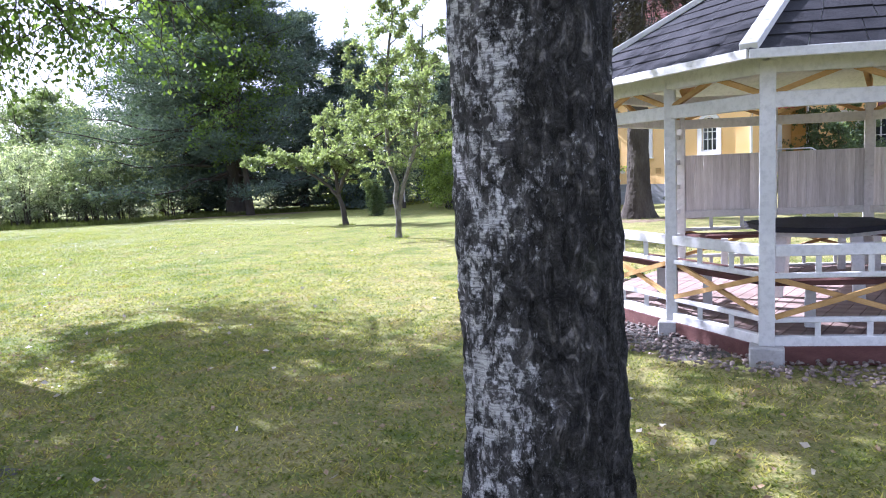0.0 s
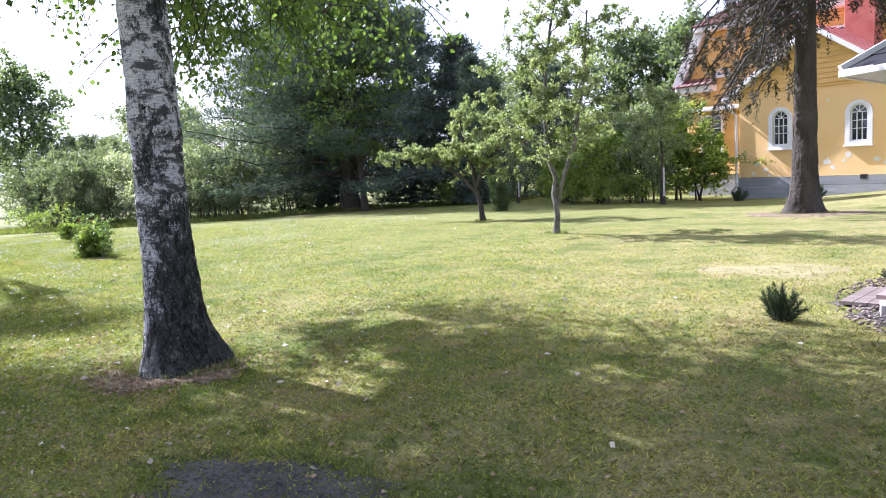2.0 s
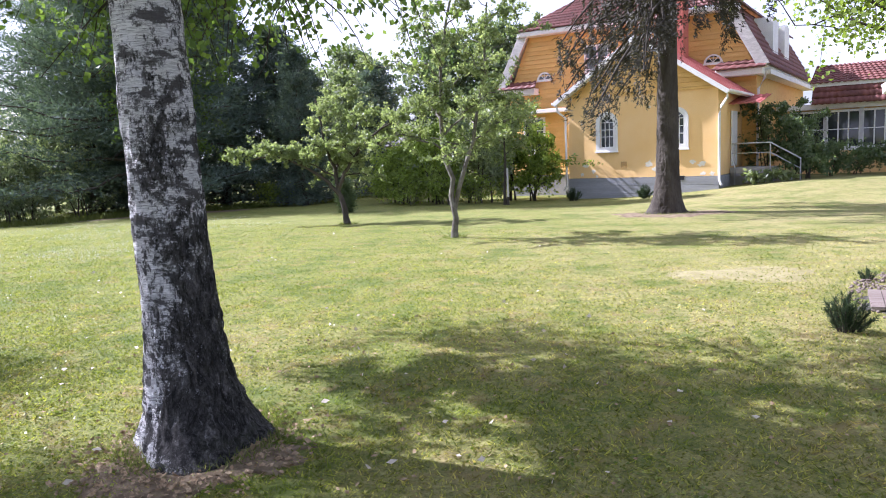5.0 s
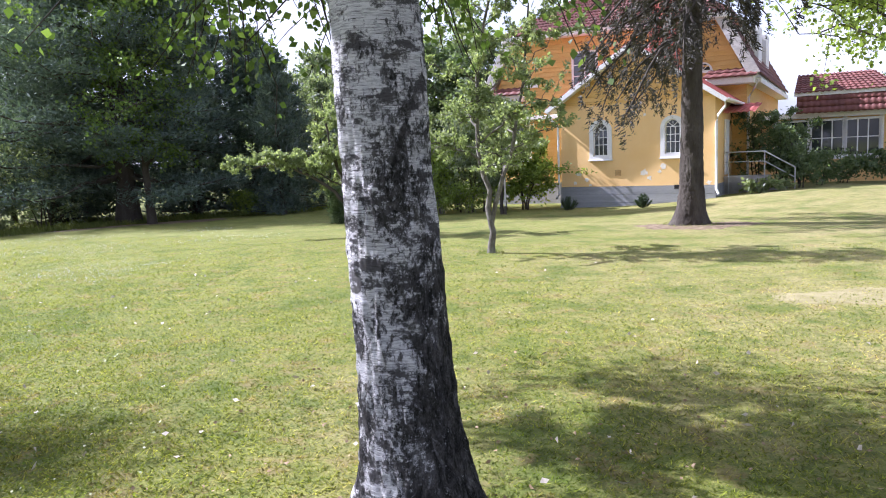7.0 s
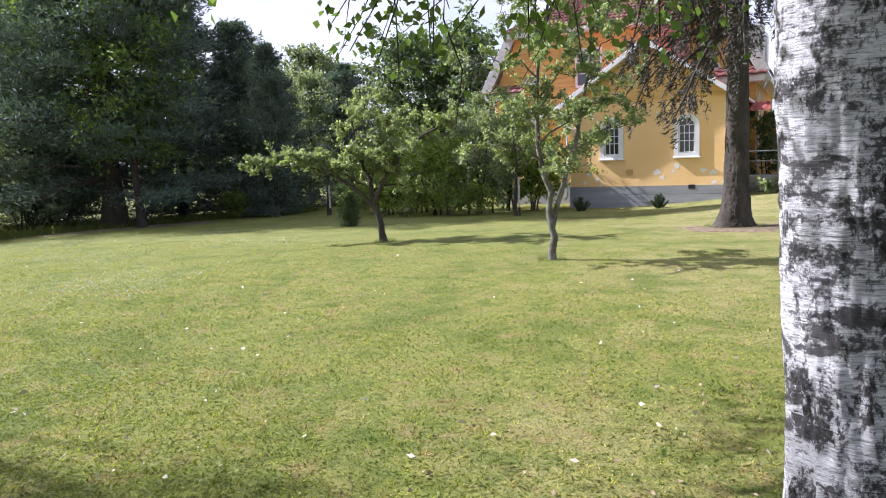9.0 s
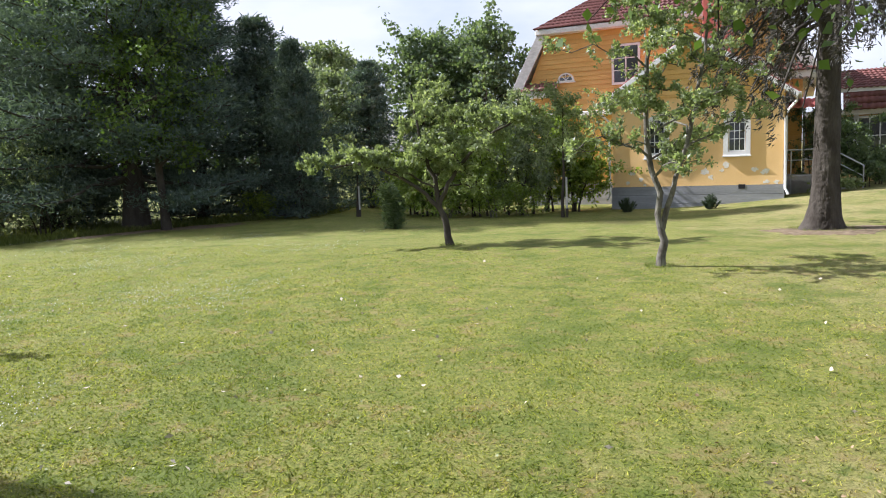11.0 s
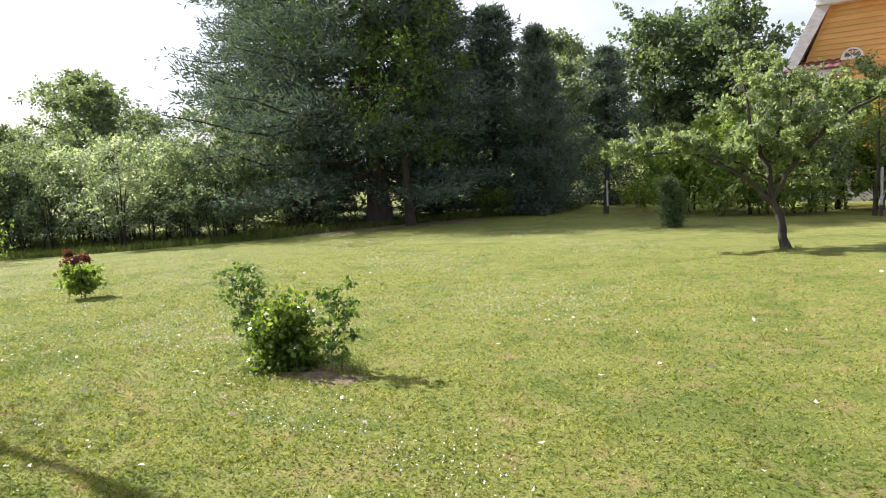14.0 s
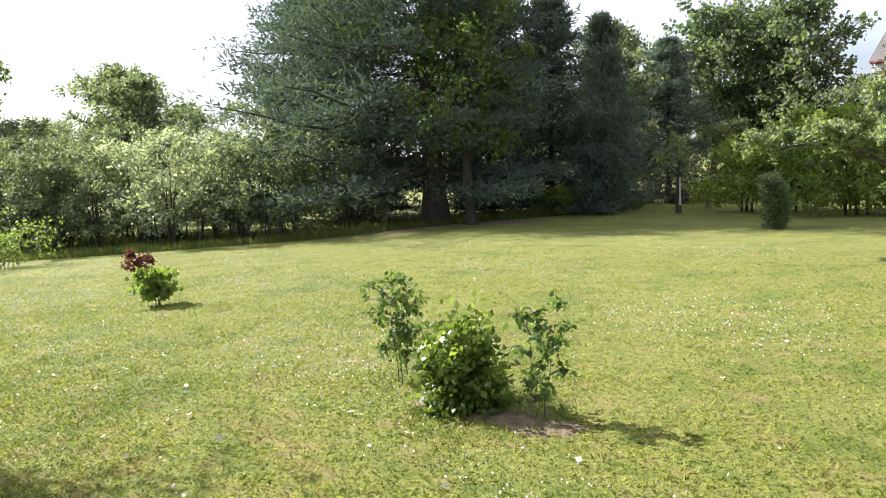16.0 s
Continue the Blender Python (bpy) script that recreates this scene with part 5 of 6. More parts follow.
def build_trees():
    rng = np.random.default_rng(3)
    G = on_ground
    apple_tree("slender old apple tree with lichen-grey forked trunk and airy leaves", G(-6.9, 13.4), rng,
               [([(0, 0, -0.1), (0.02, 0, 0.4), (0.0, 0.02, 0.85), (-0.14, 0.05, 1.6), (-0.22, 0.1, 2.4), (-0.12, 0.1, 3.3), (0.1, 0.0, 4.3), (0.2, 0, 5.1)], 0.062, 0.015, 19),
                ([(0.01, 0.01, 0.45), (0.15, 0.04, 1.1), (0.42, 0.1, 1.75), (0.55, 0.12, 2.5), (0.7, 0.05, 3.3), (0.75, 0.0, 4.2)], 0.046, 0.014, 15)],
               1.6, 1.5, (0.066, 0.04), (BARK_LICHEN, LEAF_APPLE), spurs=10)
    apple_tree("leaning apple tree with a low spreading crown", G(-10.42, 17.2), rng,
               [([(0, 0, -0.1), (-0.06, 0, 0.35), (-0.2, 0.02, 0.8), (-0.3, 0.05, 1.4), (-0.55, 0.1, 2.1), (-0.7, 0.1, 3.1)], 0.082, 0.018, 12),
                ([(-0.2, 0.02, 0.75), (-0.5, -0.05, 1.15), (-1.1, -0.15, 1.5), (-1.8, -0.2, 1.75), (-2.5, -0.25, 1.65)], 0.05, 0.015, 10),
                ([(-0.22, 0.02, 0.85), (0.05, 0.0, 1.35), (0.5, -0.05, 1.9), (1.0, -0.05, 2.3), (1.5, 0.0, 2.5)], 0.05, 0.016, 11),
                ([(-0.28, 0.03, 1.2), (-0.2, 0.3, 1.8), (0.1, 0.7, 2.4), (0.2, 0.9, 3.0)], 0.045, 0.014, 6)],
               1.35, 1.25, (0.076, 0.046), (BARK_BLACK, LEAF_APPLE), spurs=11)
    # small staked fruit trees
    for x, y, h, r, n in ((-7.65, 25.3, 4.0, 1.25, 3800), (-15.3, 30.4, 2.7, 0.85, 1400)):
        broad_tree("young_fruit_tree", "young fruit tree with a thin dark stem", G(x, y), rng, h, r, h * 0.42, 0.055, 10, n, (0.11, 0.06), (BARK_BLACK, LEAF_APPLE), group="young fruit trees")
    # spruce beside the house with old drooping branches
    def spruce_side(ang, h, ln):
        west = math.cos(ang - math.pi)
        if h < 5.2:
            return ln * (1.0 if west > 0.1 else 0.0)
        return ln * (0.9 if west > -0.2 else 0.7)
    spruce = conifer("spruce_tree", "tall old spruce with bare trunk and drooping grey-brown branches", G(-2.76, 17.95), rng, 14.0, 3.3, 4.2, 0.31, 24, 8, (BARK_DARK, NEEDLE_OLD), 31, (0.125, 0.028), 0.68, limit=spruce_side, reps=34, along=0.8, tuft=0.22, hang=0.6, stem=False)
    for limb in spruce.children:
        limb["kind"] = "stuff"
    bark_column(spruce, None, rng, 13.6, lambda z: 0.285 - 0.0195 * z, lambda z: (0.004 * z, 0.0), 0.24, BARK_DARK, 72, 170, fade=0.3)
    # big dark conifers at the lawn's edge
    layered_pine("pine_tree", "broad dark conifer with branches down to the ground", G(-23.4, 28.6), rng, 19.0, 8.2, 2.0, 0.40, 22, 8, (BARK_BLACK, NEEDLE_PINE), 7, 155, (0.24, 0.05), 0.75, narrow=0.18, flat=0.34, droop=-0.10)
    layered_pine("pine_tree", "dark conifer standing behind the broad one", G(-28.6, 31.2), rng, 12.6, 5.6, 1.3, 0.34, 17, 8, (BARK_BLACK, NEEDLE_PINE), 5, 75, (0.3, 0.075), 0.6)
    broad_tree("maple_tree", "maple growing up through the dark conifer", G(-21.6, 27.3), rng, 10.5, 3.0, 2.2, 0.16, 26, 12500, (0.15, 0.12), (BARK_BLACK, LEAF_BIRCH))
    # woods behind
    proto = [
        broad_tree("wood_tree", "tall broad-leaved tree at the wood's edge", (0, 0, -50), rng, 12.0, 4.2, 1.6, 0.24, 34, 9500, (0.31, 0.25), (BARK_BLACK, LEAF_MAPLE), group="trees of the wood"),
        broad_tree("wood_tree", "tall broad-leaved tree at the wood's edge", (0, 0, -50), rng, 10.0, 3.6, 1.0, 0.2, 30, 9000, (0.29, 0.2), (BARK_BLACK, LEAF_HEDGE), group="trees of the wood"),
        layered_pine("wood_pine", "dark conifer of the wood behind the lawn", (0, 0, -50), rng, 12.0, 4.3, 0.8, 0.25, 19, 7, (BARK_BLACK, NEEDLE_PINE), 5, 36, (0.34, 0.095), 0.52, "trees of the wood", flat=0.7),
    ]
    far = [(0, -14.6, 46.5, 0.80), (0, -10.6, 46, 0.83), (0, -12.7, 49, 0.82), (1, -19.5, 43.5, 0.86), (0, -23.8, 45, 0.72), (2, -18.2, 34.0, 0.52), (2, -20.8, 35.5, 0.72), (2, -23.2, 34.0, 0.85), (2, -16.2, 37.5, 0.57), (1, -18.4, 38.5, 0.66),
           (1, -13.6, 38.5, 0.34), (1, -29, 34, 0.58), (2, -29, 33, 0.7), (1, -31.5, 32.0, 0.62), (1, -38.5, 33.5, 0.55), (1, -45.4, 36, 0.82), (0, -48, 40, 0.64), (1, -43.5, 30.4, 0.50), (1, -47, 29, 0.40), (0, -53, 33, 0.42), (1, -58, 30, 0.40),
           (1, -36, 27.5, 0.62), (1, -40, 26, 0.48), (0, -43, 24.5, 0.74), (1, -7, 50, 0.56), (0, -3, 54, 0.56), (0, 13, 47, 0.45), (1, 17, 42, 0.6), (0, 19, 36, 0.68), (1, 24, 30, 0.80), (0, 28, 20, 0.80), (1, 30, 8, 0.80), (1, -25.5, 39, 0.64), (1, -34, 40, 0.72)]
    for k, (p, x, y, s) in enumerate(far):
        z = float(gz(x, y)) - 0.05
        copy_thing(proto[p], pose(x, y, z, 0, 0, 67 * k) @ Matrix.Scale(s, 4))
    copy_thing(proto[2], pose(-17.8, 31.6, float(gz(-17.8, 31.6)) - 0.05) @ Matrix.Diagonal((0.42, 0.42, 0.58, 1)))
    for p in proto:
        for o in (*p.children_recursive, p):
            bpy.data.objects.remove(o)
    # maple by the veranda
    broad_tree("maple_tree", "light green maple standing by the house", G(4.3, 23.4), rng, 9.0, 4.7, 3.7, 0.2, 34, 16000, (0.16, 0.13), (BARK_BLACK, LEAF_LIME))
    # hedge of tall shrubs along the western edge
    for k in range(15):
        t = k / 14
        x, y = -38.0 + 11.0 * t + rng.normal() * 0.3, 20.8 + 3.4 * t + rng.normal() * 0.5
        mat_leaf = LEAF_SILVER if k in (9, 10, 11, 12) else LEAF_HEDGE
        broad_tree("tall_shrub", "tall silvery-leaved shrub of the hedge" if k in (9, 10, 11, 12) else "tall green shrub of the hedge", G(x, y), rng, rng.uniform(2.7, 3.7), 1.5, 0.25, 0.05, 26, 4200, (0.14, 0.066), (BARK_BLACK, mat_leaf), group="hedge shrubs", twigs=5, stems=5, kind_word="shrub", top=0.3)
    for k in range(13):
        tt = k / 12
        x, y = -39.0 + 12.5 * tt + rng.normal() * 0.3, 23.2 + 3.6 * tt + rng.normal() * 0.4
        broad_tree("tall_shrub", "tall green shrub of the hedge", G(x, y), rng, rng.uniform(3.0, 4.2), 1.6, 0.15, 0.05, 20, 3600, (0.15, 0.07), (BARK_BLACK, LEAF_HEDGE), group="hedge shrubs", twigs=5, stems=4, kind_word="shrub", top=0.25)
    for k, (x, y, h, r, m) in enumerate(((-13.1, 30.8, 2.3, 1.4, LEAF_LIME), (-11.5, 30.4, 2.8, 1.5, LEAF_LIME), (-7.0, 28.5, 2.4, 1.1, LEAF_LIME), (-10.4, 27.4, 2.8, 1.6, LEAF_LIME), (-8.9, 27.8, 3.4, 1.7, LEAF_HEDGE), (-8.0, 29.2, 3.6, 1.7, LEAF_LIME), (-12.2, 29.0, 2.2, 1.4, LEAF_LIME), (-9.8, 30.6, 4.4, 1.8, LEAF_HEDGE))):
        broad_tree("tall_shrub", "dense bright green shrub beside the house", G(x, y), rng, h, r, 0.25, 0.06, 20, 5200, (0.15, 0.08), (BARK_BLACK, m), group="shrubs by the house", stems=4, kind_word="shrub", top=0.2)
    # climbing shrubs round the porch
    for x, y, h, r in ((2.9, 29.3, 2.4, 1.0), (3.4, 32.4, 2.3, 0.9), (5.2, 31.6, 1.0, 1.0), (6.6, 31.0, 1.2, 1.0), (8.2, 31.0, 1.8, 1.2), (1.6, 30.1, 3.2, 0.9), (2.4, 29.9, 3.0, 1.0), (3.9, 30.4, 1.1, 0.9), (2.7, 28.5, 1.1, 0.8)):
        broad_tree("shrub", "dark green shrub by the porch", G(x, y), rng, h, r, 0.1, 0.04, 16, 2600, (0.12, 0.07), (BARK_BLACK, LEAF_MAPLE), group="shrubs by the porch", stems=3, kind_word="shrub", top=0.2)
    for x, y in ((0.75, 27.0), (1.35, 27.3), (1.8, 27.6)):
        broad_tree("hosta", "low pale green hosta by the porch steps", G(x, y), rng, 0.3, 0.36, 0.03, 0.01, 14, 320, (0.18, 0.10), (BARK_GREY, LEAF_APPLE), group="hostas", stems=4, kind_word="plant")
    # low things on the lawn
    leafy_dome("peony_bush", "rounded peony bush with glossy green leaves", G(-15.1, 8.95), rng, 0.30, 0.66, 3600, (0.062, 0.042), (BARK_GREY, LEAF_PEONY), "rose bed")
    broad_tree("rose_bush", "thin upright rose bush with small leaves", G(-15.8, 9.35), rng, 0.84, 0.24, 0.16, 0.009, 22, 1100, (0.05, 0.032), (BARK_GREY, LEAF_BIRCH), group="rose bed", stems=3, kind_word="bush", top=0.6)
    broad_tree("rose_bush", "thin upright rose bush with small leaves", G(-14.55, 8.85), rng, 0.80, 0.14, 0.08, 0.008, 18, 720, (0.05, 0.03), (BARK_GREY, LEAF_BIRCH), (0.05, 0), group="rose bed", stems=2, kind_word="bush", top=0.5)
    broad_tree("rose_bush", "dark-leaved rose with reddish blooms", G(-23.4, 14.6), rng, 0.55, 0.22, 0.1, 0.012, 16, 700, (0.09, 0.05), (BARK_GREY, LEAF_RED), group="far bed", stems=3, kind_word="bush")
    broad_tree("peony_bush", "small light green bush on the lawn", G(-20.9, 12.3), rng, 0.5, 0.27, 0.06, 0.012, 20, 1000, (0.1, 0.06), (BARK_GREY, LEAF_LIME), group="far bed", stems=4, kind_word="bush")
    broad_tree("low_shrub", "low light green shrub at the lawn's edge", G(-31.0, 17.6), rng, 0.8, 1.1, 0.05, 0.02, 20, 1200, (0.12, 0.05), (BARK_GREY, LEAF_LIME), group="edge plants", stems=5, kind_word="shrub")
    for x, y in ((-19.2, 32.0), (-20.3, 33.2), (-14.4, 33.6), (-9.9, 26.4), (-8.9, 26.8), (-11.4, 27.0)):
        broad_tree("low_shrub", "low flowering perennial clump in the border", G(x, y), rng, 0.9, 0.9, 0.05, 0.02, 18, 1300, (0.13, 0.05), (BARK_GREY, LEAF_LIME), group="edge plants", stems=5, kind_word="shrub")
    # clipped columnar juniper, pine seedlings
    conifer("juniper", "narrow clipped dark juniper", G(-12.52, 22.8), rng, 1.2, 0.19, 0.05, 0.04, 16, 8, (BARK_BLACK, LEAF_MAPLE), 16, (0.14, 0.03), -0.6, power=0.15, low=0.03)
    for x, y, h in ((-2.2, 6.3, 0.27), (-5.45, 27.2, 0.42), (-2.95, 26.3, 0.42), (-1.35, 8.6, 0.13)):
        dwarf_pine(x, y, h, rng)


build_house()
build_gazebo()
build_birches()
build_trees()


# ---- lawn details ----
def patch_sheet(name, label, cx, cy, rx, ry, material, turn=0.0, lift=0.012, seed=1, category="soil"):
    """A flat uneven-edged patch lying on the ground."""
    rng = np.random.default_rng(seed)
    n = 120
    a = np.linspace(0, 2 * np.pi, n, endpoint=False)
    e = 1 + 0.16 * np.sin(3 * a + rng.uniform(0, 6)) + 0.12 * np.sin(5 * a + rng.uniform(0, 6)) + rng.normal(size=n) * 0.06 + 0.1 * np.sin(11 * a + rng.uniform(0, 6)) * np.sin(7 * a)
    rows = []
    for r in (0.0, 0.35, 0.7, 0.9, 1.0):
        x, y = r * e * rx * np.cos(a), r * e * ry * np.sin(a)
        c, s = math.cos(radians(turn)), math.sin(radians(turn))
        X, Y = cx + x * c - y * s, cy + x * s + y * c
        rows.append(np.stack([X, Y, gz(X, Y) + (lift if r < 1 else -0.01)], -1))
    V = np.concatenate(rows)
    i, j = np.meshgrid(np.arange(4), np.arange(n), indexing="ij")
    q = np.stack([i * n + j, (i + 1) * n + j, (i + 1) * n + (j + 1) % n, i * n + (j + 1) % n], -1).reshape(-1, 4)
    return tagged(mesh_part(name, V, q, material, smooth=True), label, category, kind="structure")


patch_sheet("bare_ground_1", "dark gritty bare patch in the lawn", -4.08, 2.1, 0.62, 0.32, ASH, 20, 0.006, 2)
patch_sheet("bare_ground_2", "bare soil and litter round the birch foot", -6.2, 3.35, 0.56, 0.50, SOIL, 0, 0.012, 3)
patch_sheet("bare_ground_3", "bare soil of the rose bed", -14.55, 8.7, 0.36, 0.17, SOIL, -20, 0.006, 4)
patch_sheet("bare_ground_4", "bare soil under the peony", -15.1, 8.9, 0.3, 0.22, SOIL, 0, 0.011, 5)
patch_sheet("bare_ground_5", "bare soil round the big birch", -0.56, 1.95, 0.42, 0.42, SOIL, 0, 0.012, 6)
patch_sheet("gravel_bed", "round pebble bed round the gazebo", GC[0], GC[1], 2.12, 2.12, ASH, 0, 0.02, 7, "gravel")
patch_sheet("needle_litter", "brown needle litter under the dark conifers", -22.6, 27.6, 3.4, 2.0, SOIL, 30, 0.012, 8)
patch_sheet("needle_litter", "brown needle litter round the old spruce", -2.7, 17.6, 1.35, 0.8, SOIL, 10, 0.01, 11)
patch_sheet("dry_grass", "pale dry straw patch in the lawn", -2.5, 9.1, 0.9, 0.5, STRAW, 10, 0.004, 9, "grass")


def pebble_mesh(seed):
    rng = random.Random(seed)
    bm = bmesh.new()
    bmesh.ops.create_icosphere(bm, subdivisions=1, radius=1.0)
    for v in bm.verts:
        v.co *= rng.uniform(0.8, 1.15)
        v.co.z *= 0.6
    me = bpy.data.meshes.new("pebble")
    bm.to_mesh(me)
    bm.free()
    me.materials.append(STONE)
    for p in me.polygons:
        p.use_smooth = True
    return me


def build_pebbles():
    rng = np.random.default_rng(21)
    bed = bpy.data.objects["gravel_bed"]
    kinds = [pebble_mesh(k) for k in range(5)]
    base = [np.array([v.co for v in m.vertices]) for m in kinds]
    tris = [np.array([p.vertices for p in m.polygons]) for m in kinds]
    vs, fs, n, parts = [], [], 0, 0
    foot, run = corner(4), (corner(5) - corner(4)).normalized()
    for k in range(5200):
        a = rng.uniform(0, 2 * np.pi)
        r = rng.uniform(1.45, 2.36)
        x, y = GC[0] + r * math.cos(a), GC[1] + r * math.sin(a)
        s = rng.uniform(0.009, 0.022)
        if 0.8 < (Vector((x - GC[0], y - GC[1], 0)) - foot).dot(run) < 1.75 and -0.05 < (Vector((x - GC[0], y - GC[1], 0)) - foot).dot(Vector((run.y, -run.x, 0))) < 0.55:
            continue  # the platform lies here
        z = float(gz(x, y)) + 0.02 + s * 0.35 + rng.uniform(0, 0.02)
        near = r > 1.9 and (x < 0.9 and y < 7.4) and parts < 300
        turn = rng.uniform(0, 360)
        m = pose(x, y, z, rng.uniform(-20, 20), rng.uniform(-20, 20), turn)
        if near:
            ob = new("pebble", kinds[k % 5])
            ob.parent = bed
            ob.matrix_world = m @ Matrix.Scale(s, 4)
            parts += 1
        else:
            M = np.array(m)
            vs.append((base[k % 5] * s) @ M[:3, :3].T + M[:3, 3])
            fs.append(tris[k % 5] + n)
            n += len(base[k % 5])
    # coarse grit lying on the bare patch
    gv, gf, n = [], [], 0
    for k in range(1000):
        x, y = -4.08 + rng.normal() * 0.28, 2.1 + rng.normal() * 0.17
        g = rng.uniform(0.003, 0.010)
        M = np.array(pose(x, y, float(gz(x, y)) + 0.008, rng.uniform(-30, 30), rng.uniform(-30, 30), rng.uniform(0, 360)))
        gv.append((base[k % 5] * g) @ M[:3, :3].T + M[:3, 3])
        gf.append(tris[k % 5] + n)
        n += len(base[k % 5])
    ob = mesh_part("grit", np.concatenate(gv), np.concatenate(gf), ASH, bpy.data.objects["bare_ground_1"], "small dark stone grit", True)
    ob["kind"] = "stuff"
    ob = mesh_part("pebbles", np.concatenate(vs), np.concatenate(fs), STONE, bed, "grey and reddish pebbles", True)
    ob["kind"] = "stuff"


def scatter(rng, n, fall, x0=-36.0, x1=4.0, reach=14.0, start=0.7):
    """Places on the lawn, thinning with the distance from the walked line."""
    x = rng.uniform(x0, x1, n)
    x = np.where((x < -22) & (rng.uniform(0, 1, n) < (-22 - x) / 14), rng.uniform(-20, x1, n), x)
    d = start + rng.exponential(fall, n)
    line = np.interp(x, [-36, -13.5, -7.3, -2.8, 0, 4], [12.5, 4.2, 1.2, -0.4, -0.1, 0.2])
    y = line + d
    keep = (d < reach) & (np.hypot(x - GC[0], y - GC[1]) > 2.36 + rng.normal(size=n) * 0.06) & (np.hypot(x + 6.3, y - 3.61) > 0.3) & (np.hypot(x + 0.56, y - 1.95) > 0.3)
    keep &= (((x + 4.08) / 0.75) ** 2 + ((y - 2.1) / 0.45) ** 2 > -0.25 + 1.1 * rng.uniform(0, 1, n)) & (((x + 14.6) / 0.42) ** 2 + ((y - 8.72) / 0.2) ** 2 > 0.4 + 0.5 * rng.uniform(0, 1, n))
    return x[keep], y[keep]


def build_grass():
    rng = np.random.default_rng(8)
    x, y = scatter(rng, 620000, 4.6)
    n = len(x)
    clump = 0.6 + 0.5 * np.sin(x * 3.1 + np.sin(y * 2.3) * 2) * np.sin(y * 2.7 + np.sin(x * 1.9) * 2)
    h = rng.uniform(0.009, 0.026, n) * (0.7 + 0.6 * clump)
    w = rng.uniform(0.0035, 0.009, n)
    a = rng.uniform(0, 2 * np.pi, n)
    b = rng.uniform(0, 2 * np.pi, n)
    lean = h * rng.uniform(0.6, 2.6, n)
    z = gz(x, y) - 0.003
    p = np.stack([x, y, z], -1)
    side = np.stack([np.cos(a) * w, np.sin(a) * w, 0 * w], -1)
    tip = p + np.stack([np.cos(b) * lean, np.sin(b) * lean, h], -1)
    v = np.stack([p - side, p + side, tip], 1).reshape(-1, 3)
    ob = mesh_part("grass", v, np.arange(3 * n).reshape(n, 3), BLADES)
    tagged(ob, "short mown grass blades on the lawn", "grass", kind="stuff")
    # clover leaves and daisies
    cx, cy = scatter(rng, 34000, 5.5, -30, -12.5, 18, 3.0)
    keep = np.sin(cx * 0.9 + 1.0) * np.sin(cy * 1.1 + cx * 0.4) + rng.normal(size=len(cx)) * 0.35 > 0.35
    cx, cy = cx[keep], cy[keep]
    at = np.stack([cx, cy, gz(cx, cy) + 0.03], -1)
    lv, lf = blades_of(at, 0.016, 0.014, rng, -0.6)
    tagged(mesh_part("clover_flowers", lv, lf, PETAL), "small white clover flowers in the lawn", "flowers", kind="stuff")
    gx, gy = scatter(rng, 95000, 3.6, -26, 2, 14, 0.7)
    keep = np.sin(gx * 1.3 + np.sin(gy * 1.7)) * np.sin(gy * 1.5 + 0.6 * gx) + rng.normal(size=len(gx)) * 0.45 > -0.1 + 0.03 * (gx + 12)
    gx, gy = gx[keep], gy[keep]
    at = np.stack([gx, gy, gz(gx, gy) + rng.uniform(0.008, 0.028, len(gx))], -1)
    lv, lf = blades_of(at, 0.021, 0.017, rng, -0.1, np.stack([rng.normal(size=len(gx)), rng.normal(size=len(gx)), 0 * gx], -1) * 1.4, 0.25)
    tagged(mesh_part("clover_leaves", lv, lf, CLOVER), "small round clover leaves among the grass", "clover", kind="stuff")
    fx, fy = scatter(rng, 430, 4.0, -22, 1, 12, 0.9)
    at = np.stack([fx, fy, gz(fx, fy) + 0.028], -1)
    lv, lf = blades_of(at, 0.054, 0.034, rng, 0.0, np.stack([rng.normal(size=len(fx)), rng.normal(size=len(fx)), 0 * fx], -1) * 1.5, 0.25)
    tagged(mesh_part("fallen_leaves", lv, lf, DRYLEAF), "pale dry fallen birch leaves on the lawn", "leaves", kind="stuff")
    # brown litter under the birches
    lx, ly = scatter(rng, 1900, 2.2, -8, 3, 6, 0.8)
    ang, rad = rng.uniform(0, 2 * np.pi, 750), rng.uniform(0.28, 0.68, 750)
    lx, ly = np.concatenate([lx, -6.22 + rad * np.cos(ang)]), np.concatenate([ly, 3.42 + rad * np.sin(ang)])
    at = np.stack([lx, ly, gz(lx, ly) + 0.02], -1)
    lv, lf = blades_of(at, 0.035, 0.024, rng, 0.0, np.stack([rng.normal(size=len(lx)), rng.normal(size=len(lx)), 0 * lx], -1) * 1.5, 0.3)
    tagged(mesh_part("leaf_litter", lv, lf, LITTER), "brown leaf litter scattered under the birches", "leaves", kind="stuff")
    # longer grass left standing round trunks and beds
    tx, ty = [], []
    for cx0, cy0, r0, k in ((-6.26, 3.61, 0.42, 1500), (-0.56, 1.95, 0.4, 900), (-14.9, 8.85, 0.5, 700), (-4.08, 2.1, 0.62, 900), (0.52, 7.2, 2.42, 2600), (-6.9, 13.4, 0.2, 200), (-10.42, 17.2, 0.2, 200), (-2.76, 17.95, 0.6, 500)):
        a = rng.uniform(0, 2 * np.pi, k)
        rr = r0 * (1 + rng.normal(size=k) * 0.13)
        tx.append(cx0 + rr * np.cos(a))
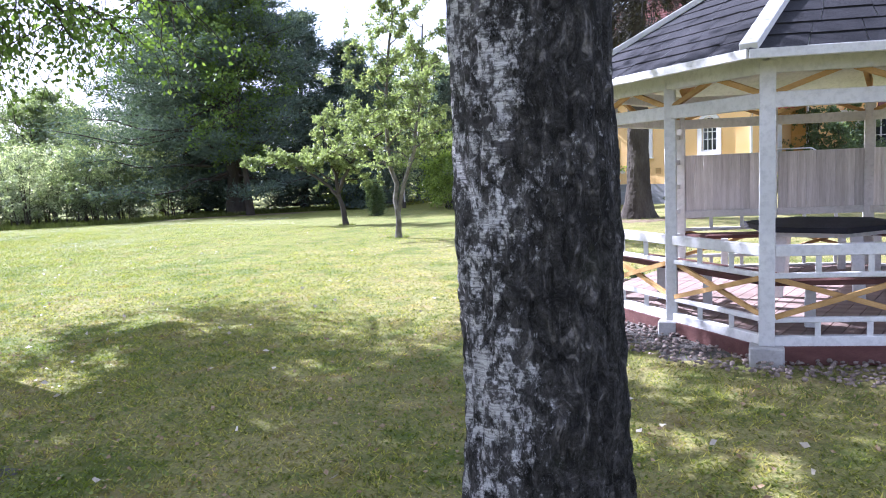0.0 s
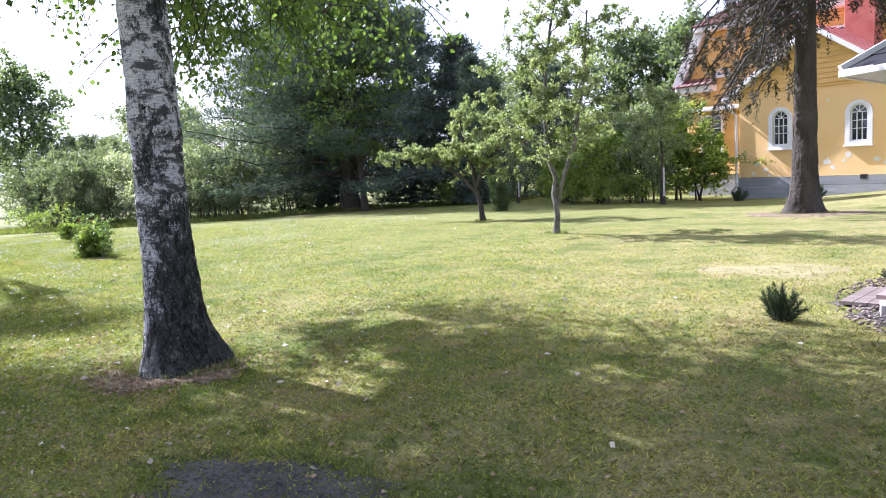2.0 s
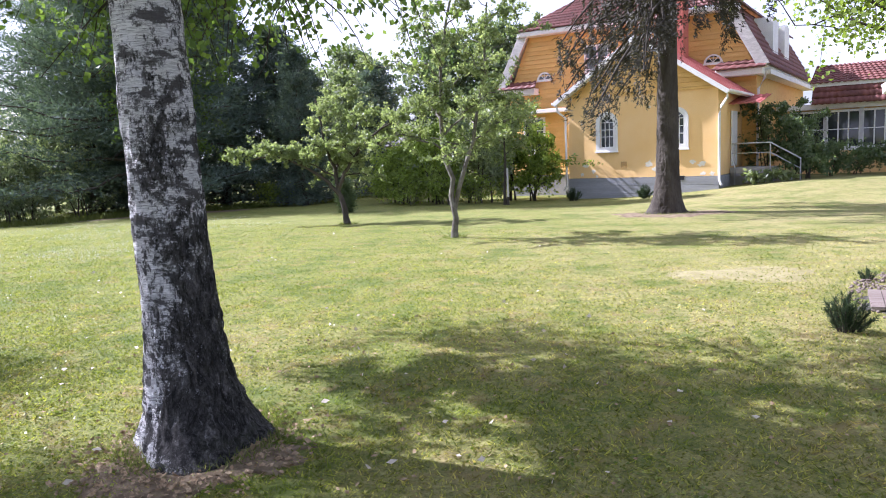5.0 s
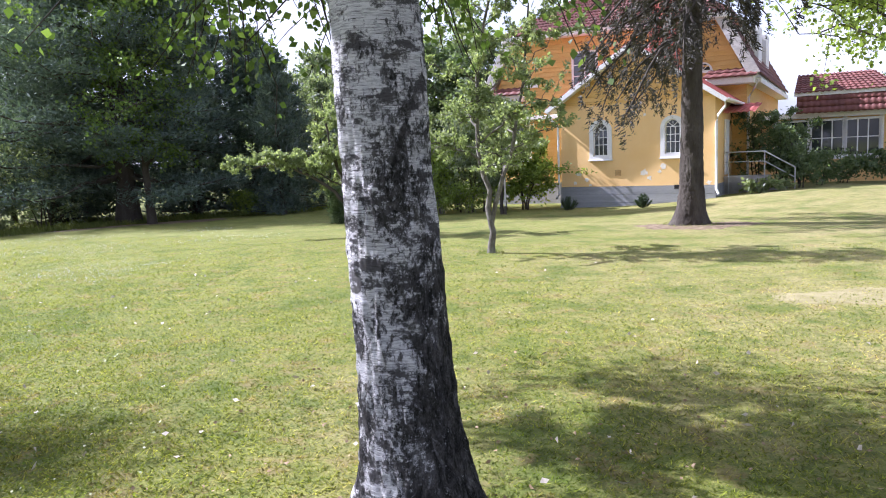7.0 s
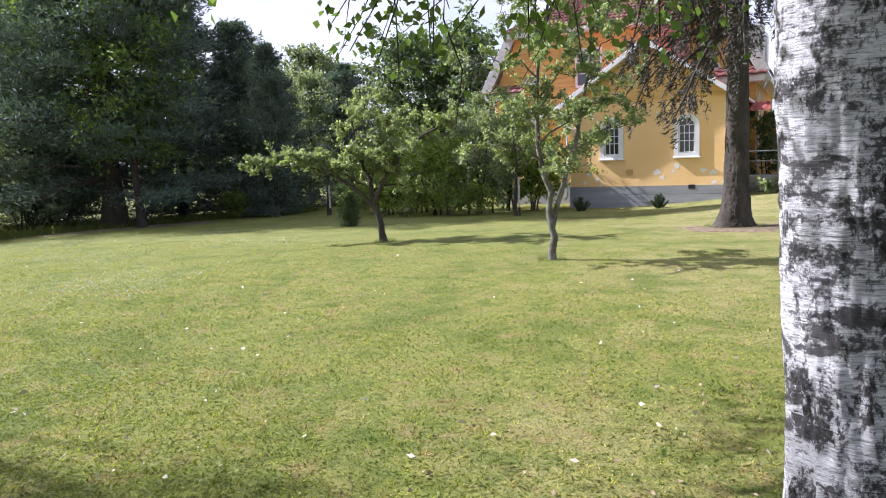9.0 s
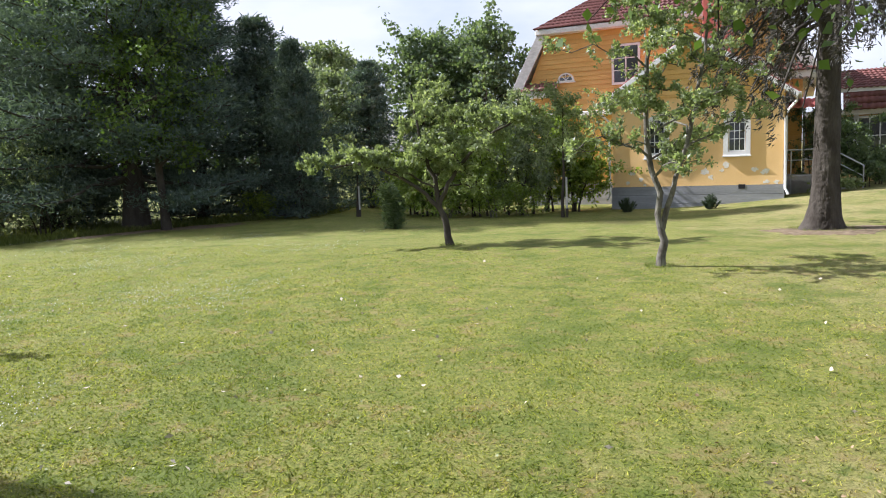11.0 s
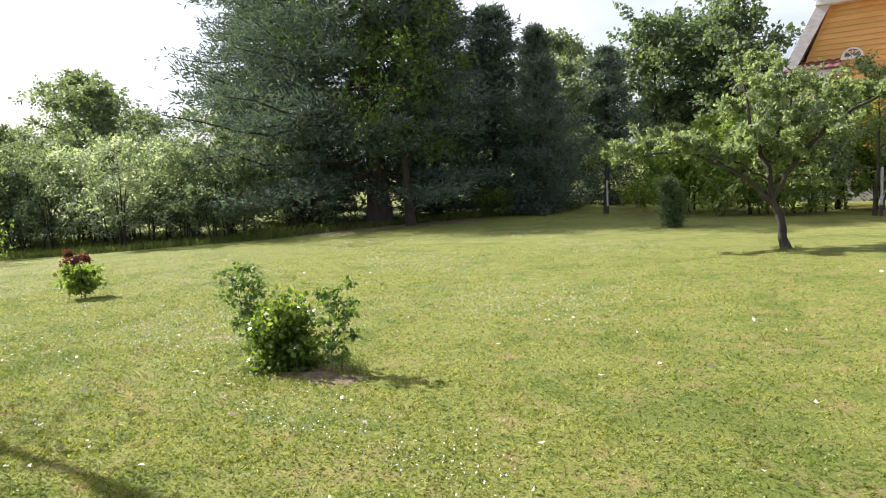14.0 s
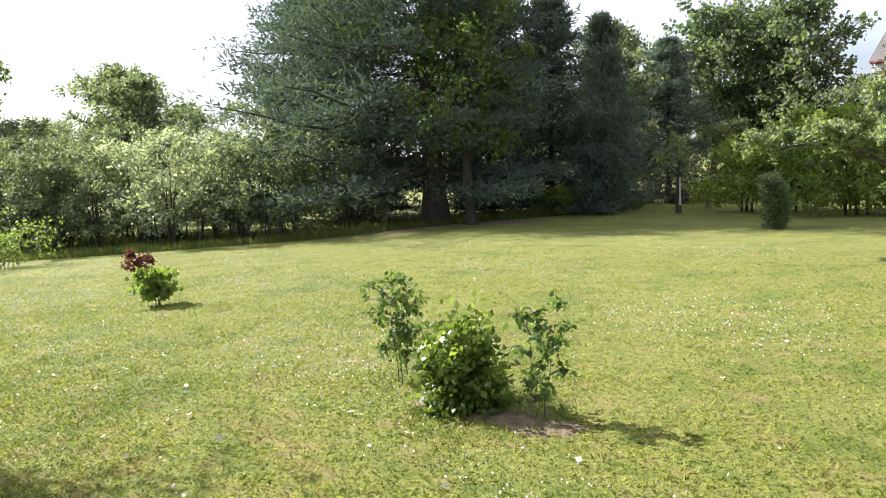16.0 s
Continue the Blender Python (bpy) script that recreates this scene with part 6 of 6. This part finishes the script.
        ty.append(cy0 + rr * np.sin(a) * (0.6 if r0 == 0.62 else 1.0))
    tx, ty = np.concatenate(tx), np.concatenate(ty)
    k = len(tx)
    p = np.stack([tx, ty, gz(tx, ty)], -1)
    a = rng.uniform(0, 6.28, k)
    side = np.stack([np.cos(a), np.sin(a), 0 * a], -1) * 0.004
    tip = p + np.stack([rng.normal(size=k) * 0.04, rng.normal(size=k) * 0.04, rng.uniform(0.025, 0.075, k)], -1)
    v = np.stack([p - side, p + side, tip], 1).reshape(-1, 3)
    tagged(mesh_part("grass_tufts", v, np.arange(3 * k).reshape(-1, 3), MEADOW), "longer uncut grass round trunks and beds", "grass", kind="stuff")
    # unmown meadow beyond the lawn's western edge
    mx = rng.uniform(-38, -17, 26000)
    my = np.interp(mx, [-38, -29, -25, -21, -17], [17.5, 20.6, 23.4, 30.5, 33.5]) + rng.exponential(3.0, len(mx))
    mh = rng.uniform(0.08, 0.26, len(mx))
    p = np.stack([mx, my, gz(mx, my)], -1)
    a = rng.uniform(0, 6.28, len(mx))
    side = np.stack([np.cos(a), np.sin(a), 0 * a], -1) * 0.016
    tip = p + np.stack([rng.normal(size=len(mx)) * 0.1, rng.normal(size=len(mx)) * 0.1, mh], -1)
    v = np.stack([p - side, p + side, tip], 1).reshape(-1, 3)
    tagged(mesh_part("meadow_grass", v, np.arange(3 * len(mx)).reshape(-1, 3), MEADOW), "taller light green meadow grass beyond the lawn", "grass", kind="stuff")


def build_posts():
    for x, y, h in ((-7.65, 25.2, 1.25), (-15.3, 30.3, 1.2)):
        st = thing("stake", pose(*on_ground(x + 0.12, y)), "thin wooden stake with dark foot beside a young tree", "stake", "stakes")
        bm = bmesh.new()
        beam(bm, (0, 0, -0.1), (0, 0, h), 0.06, 0.06)
        part("pole", bm, GREYWOOD, st)
        bm = bmesh.new()
        beam(bm, (0, 0, -0.05), (0, 0, 0.28), 0.075, 0.075)
        part("foot", bm, BARK_BLACK, st)


build_posts()
build_grass()
build_pebbles()
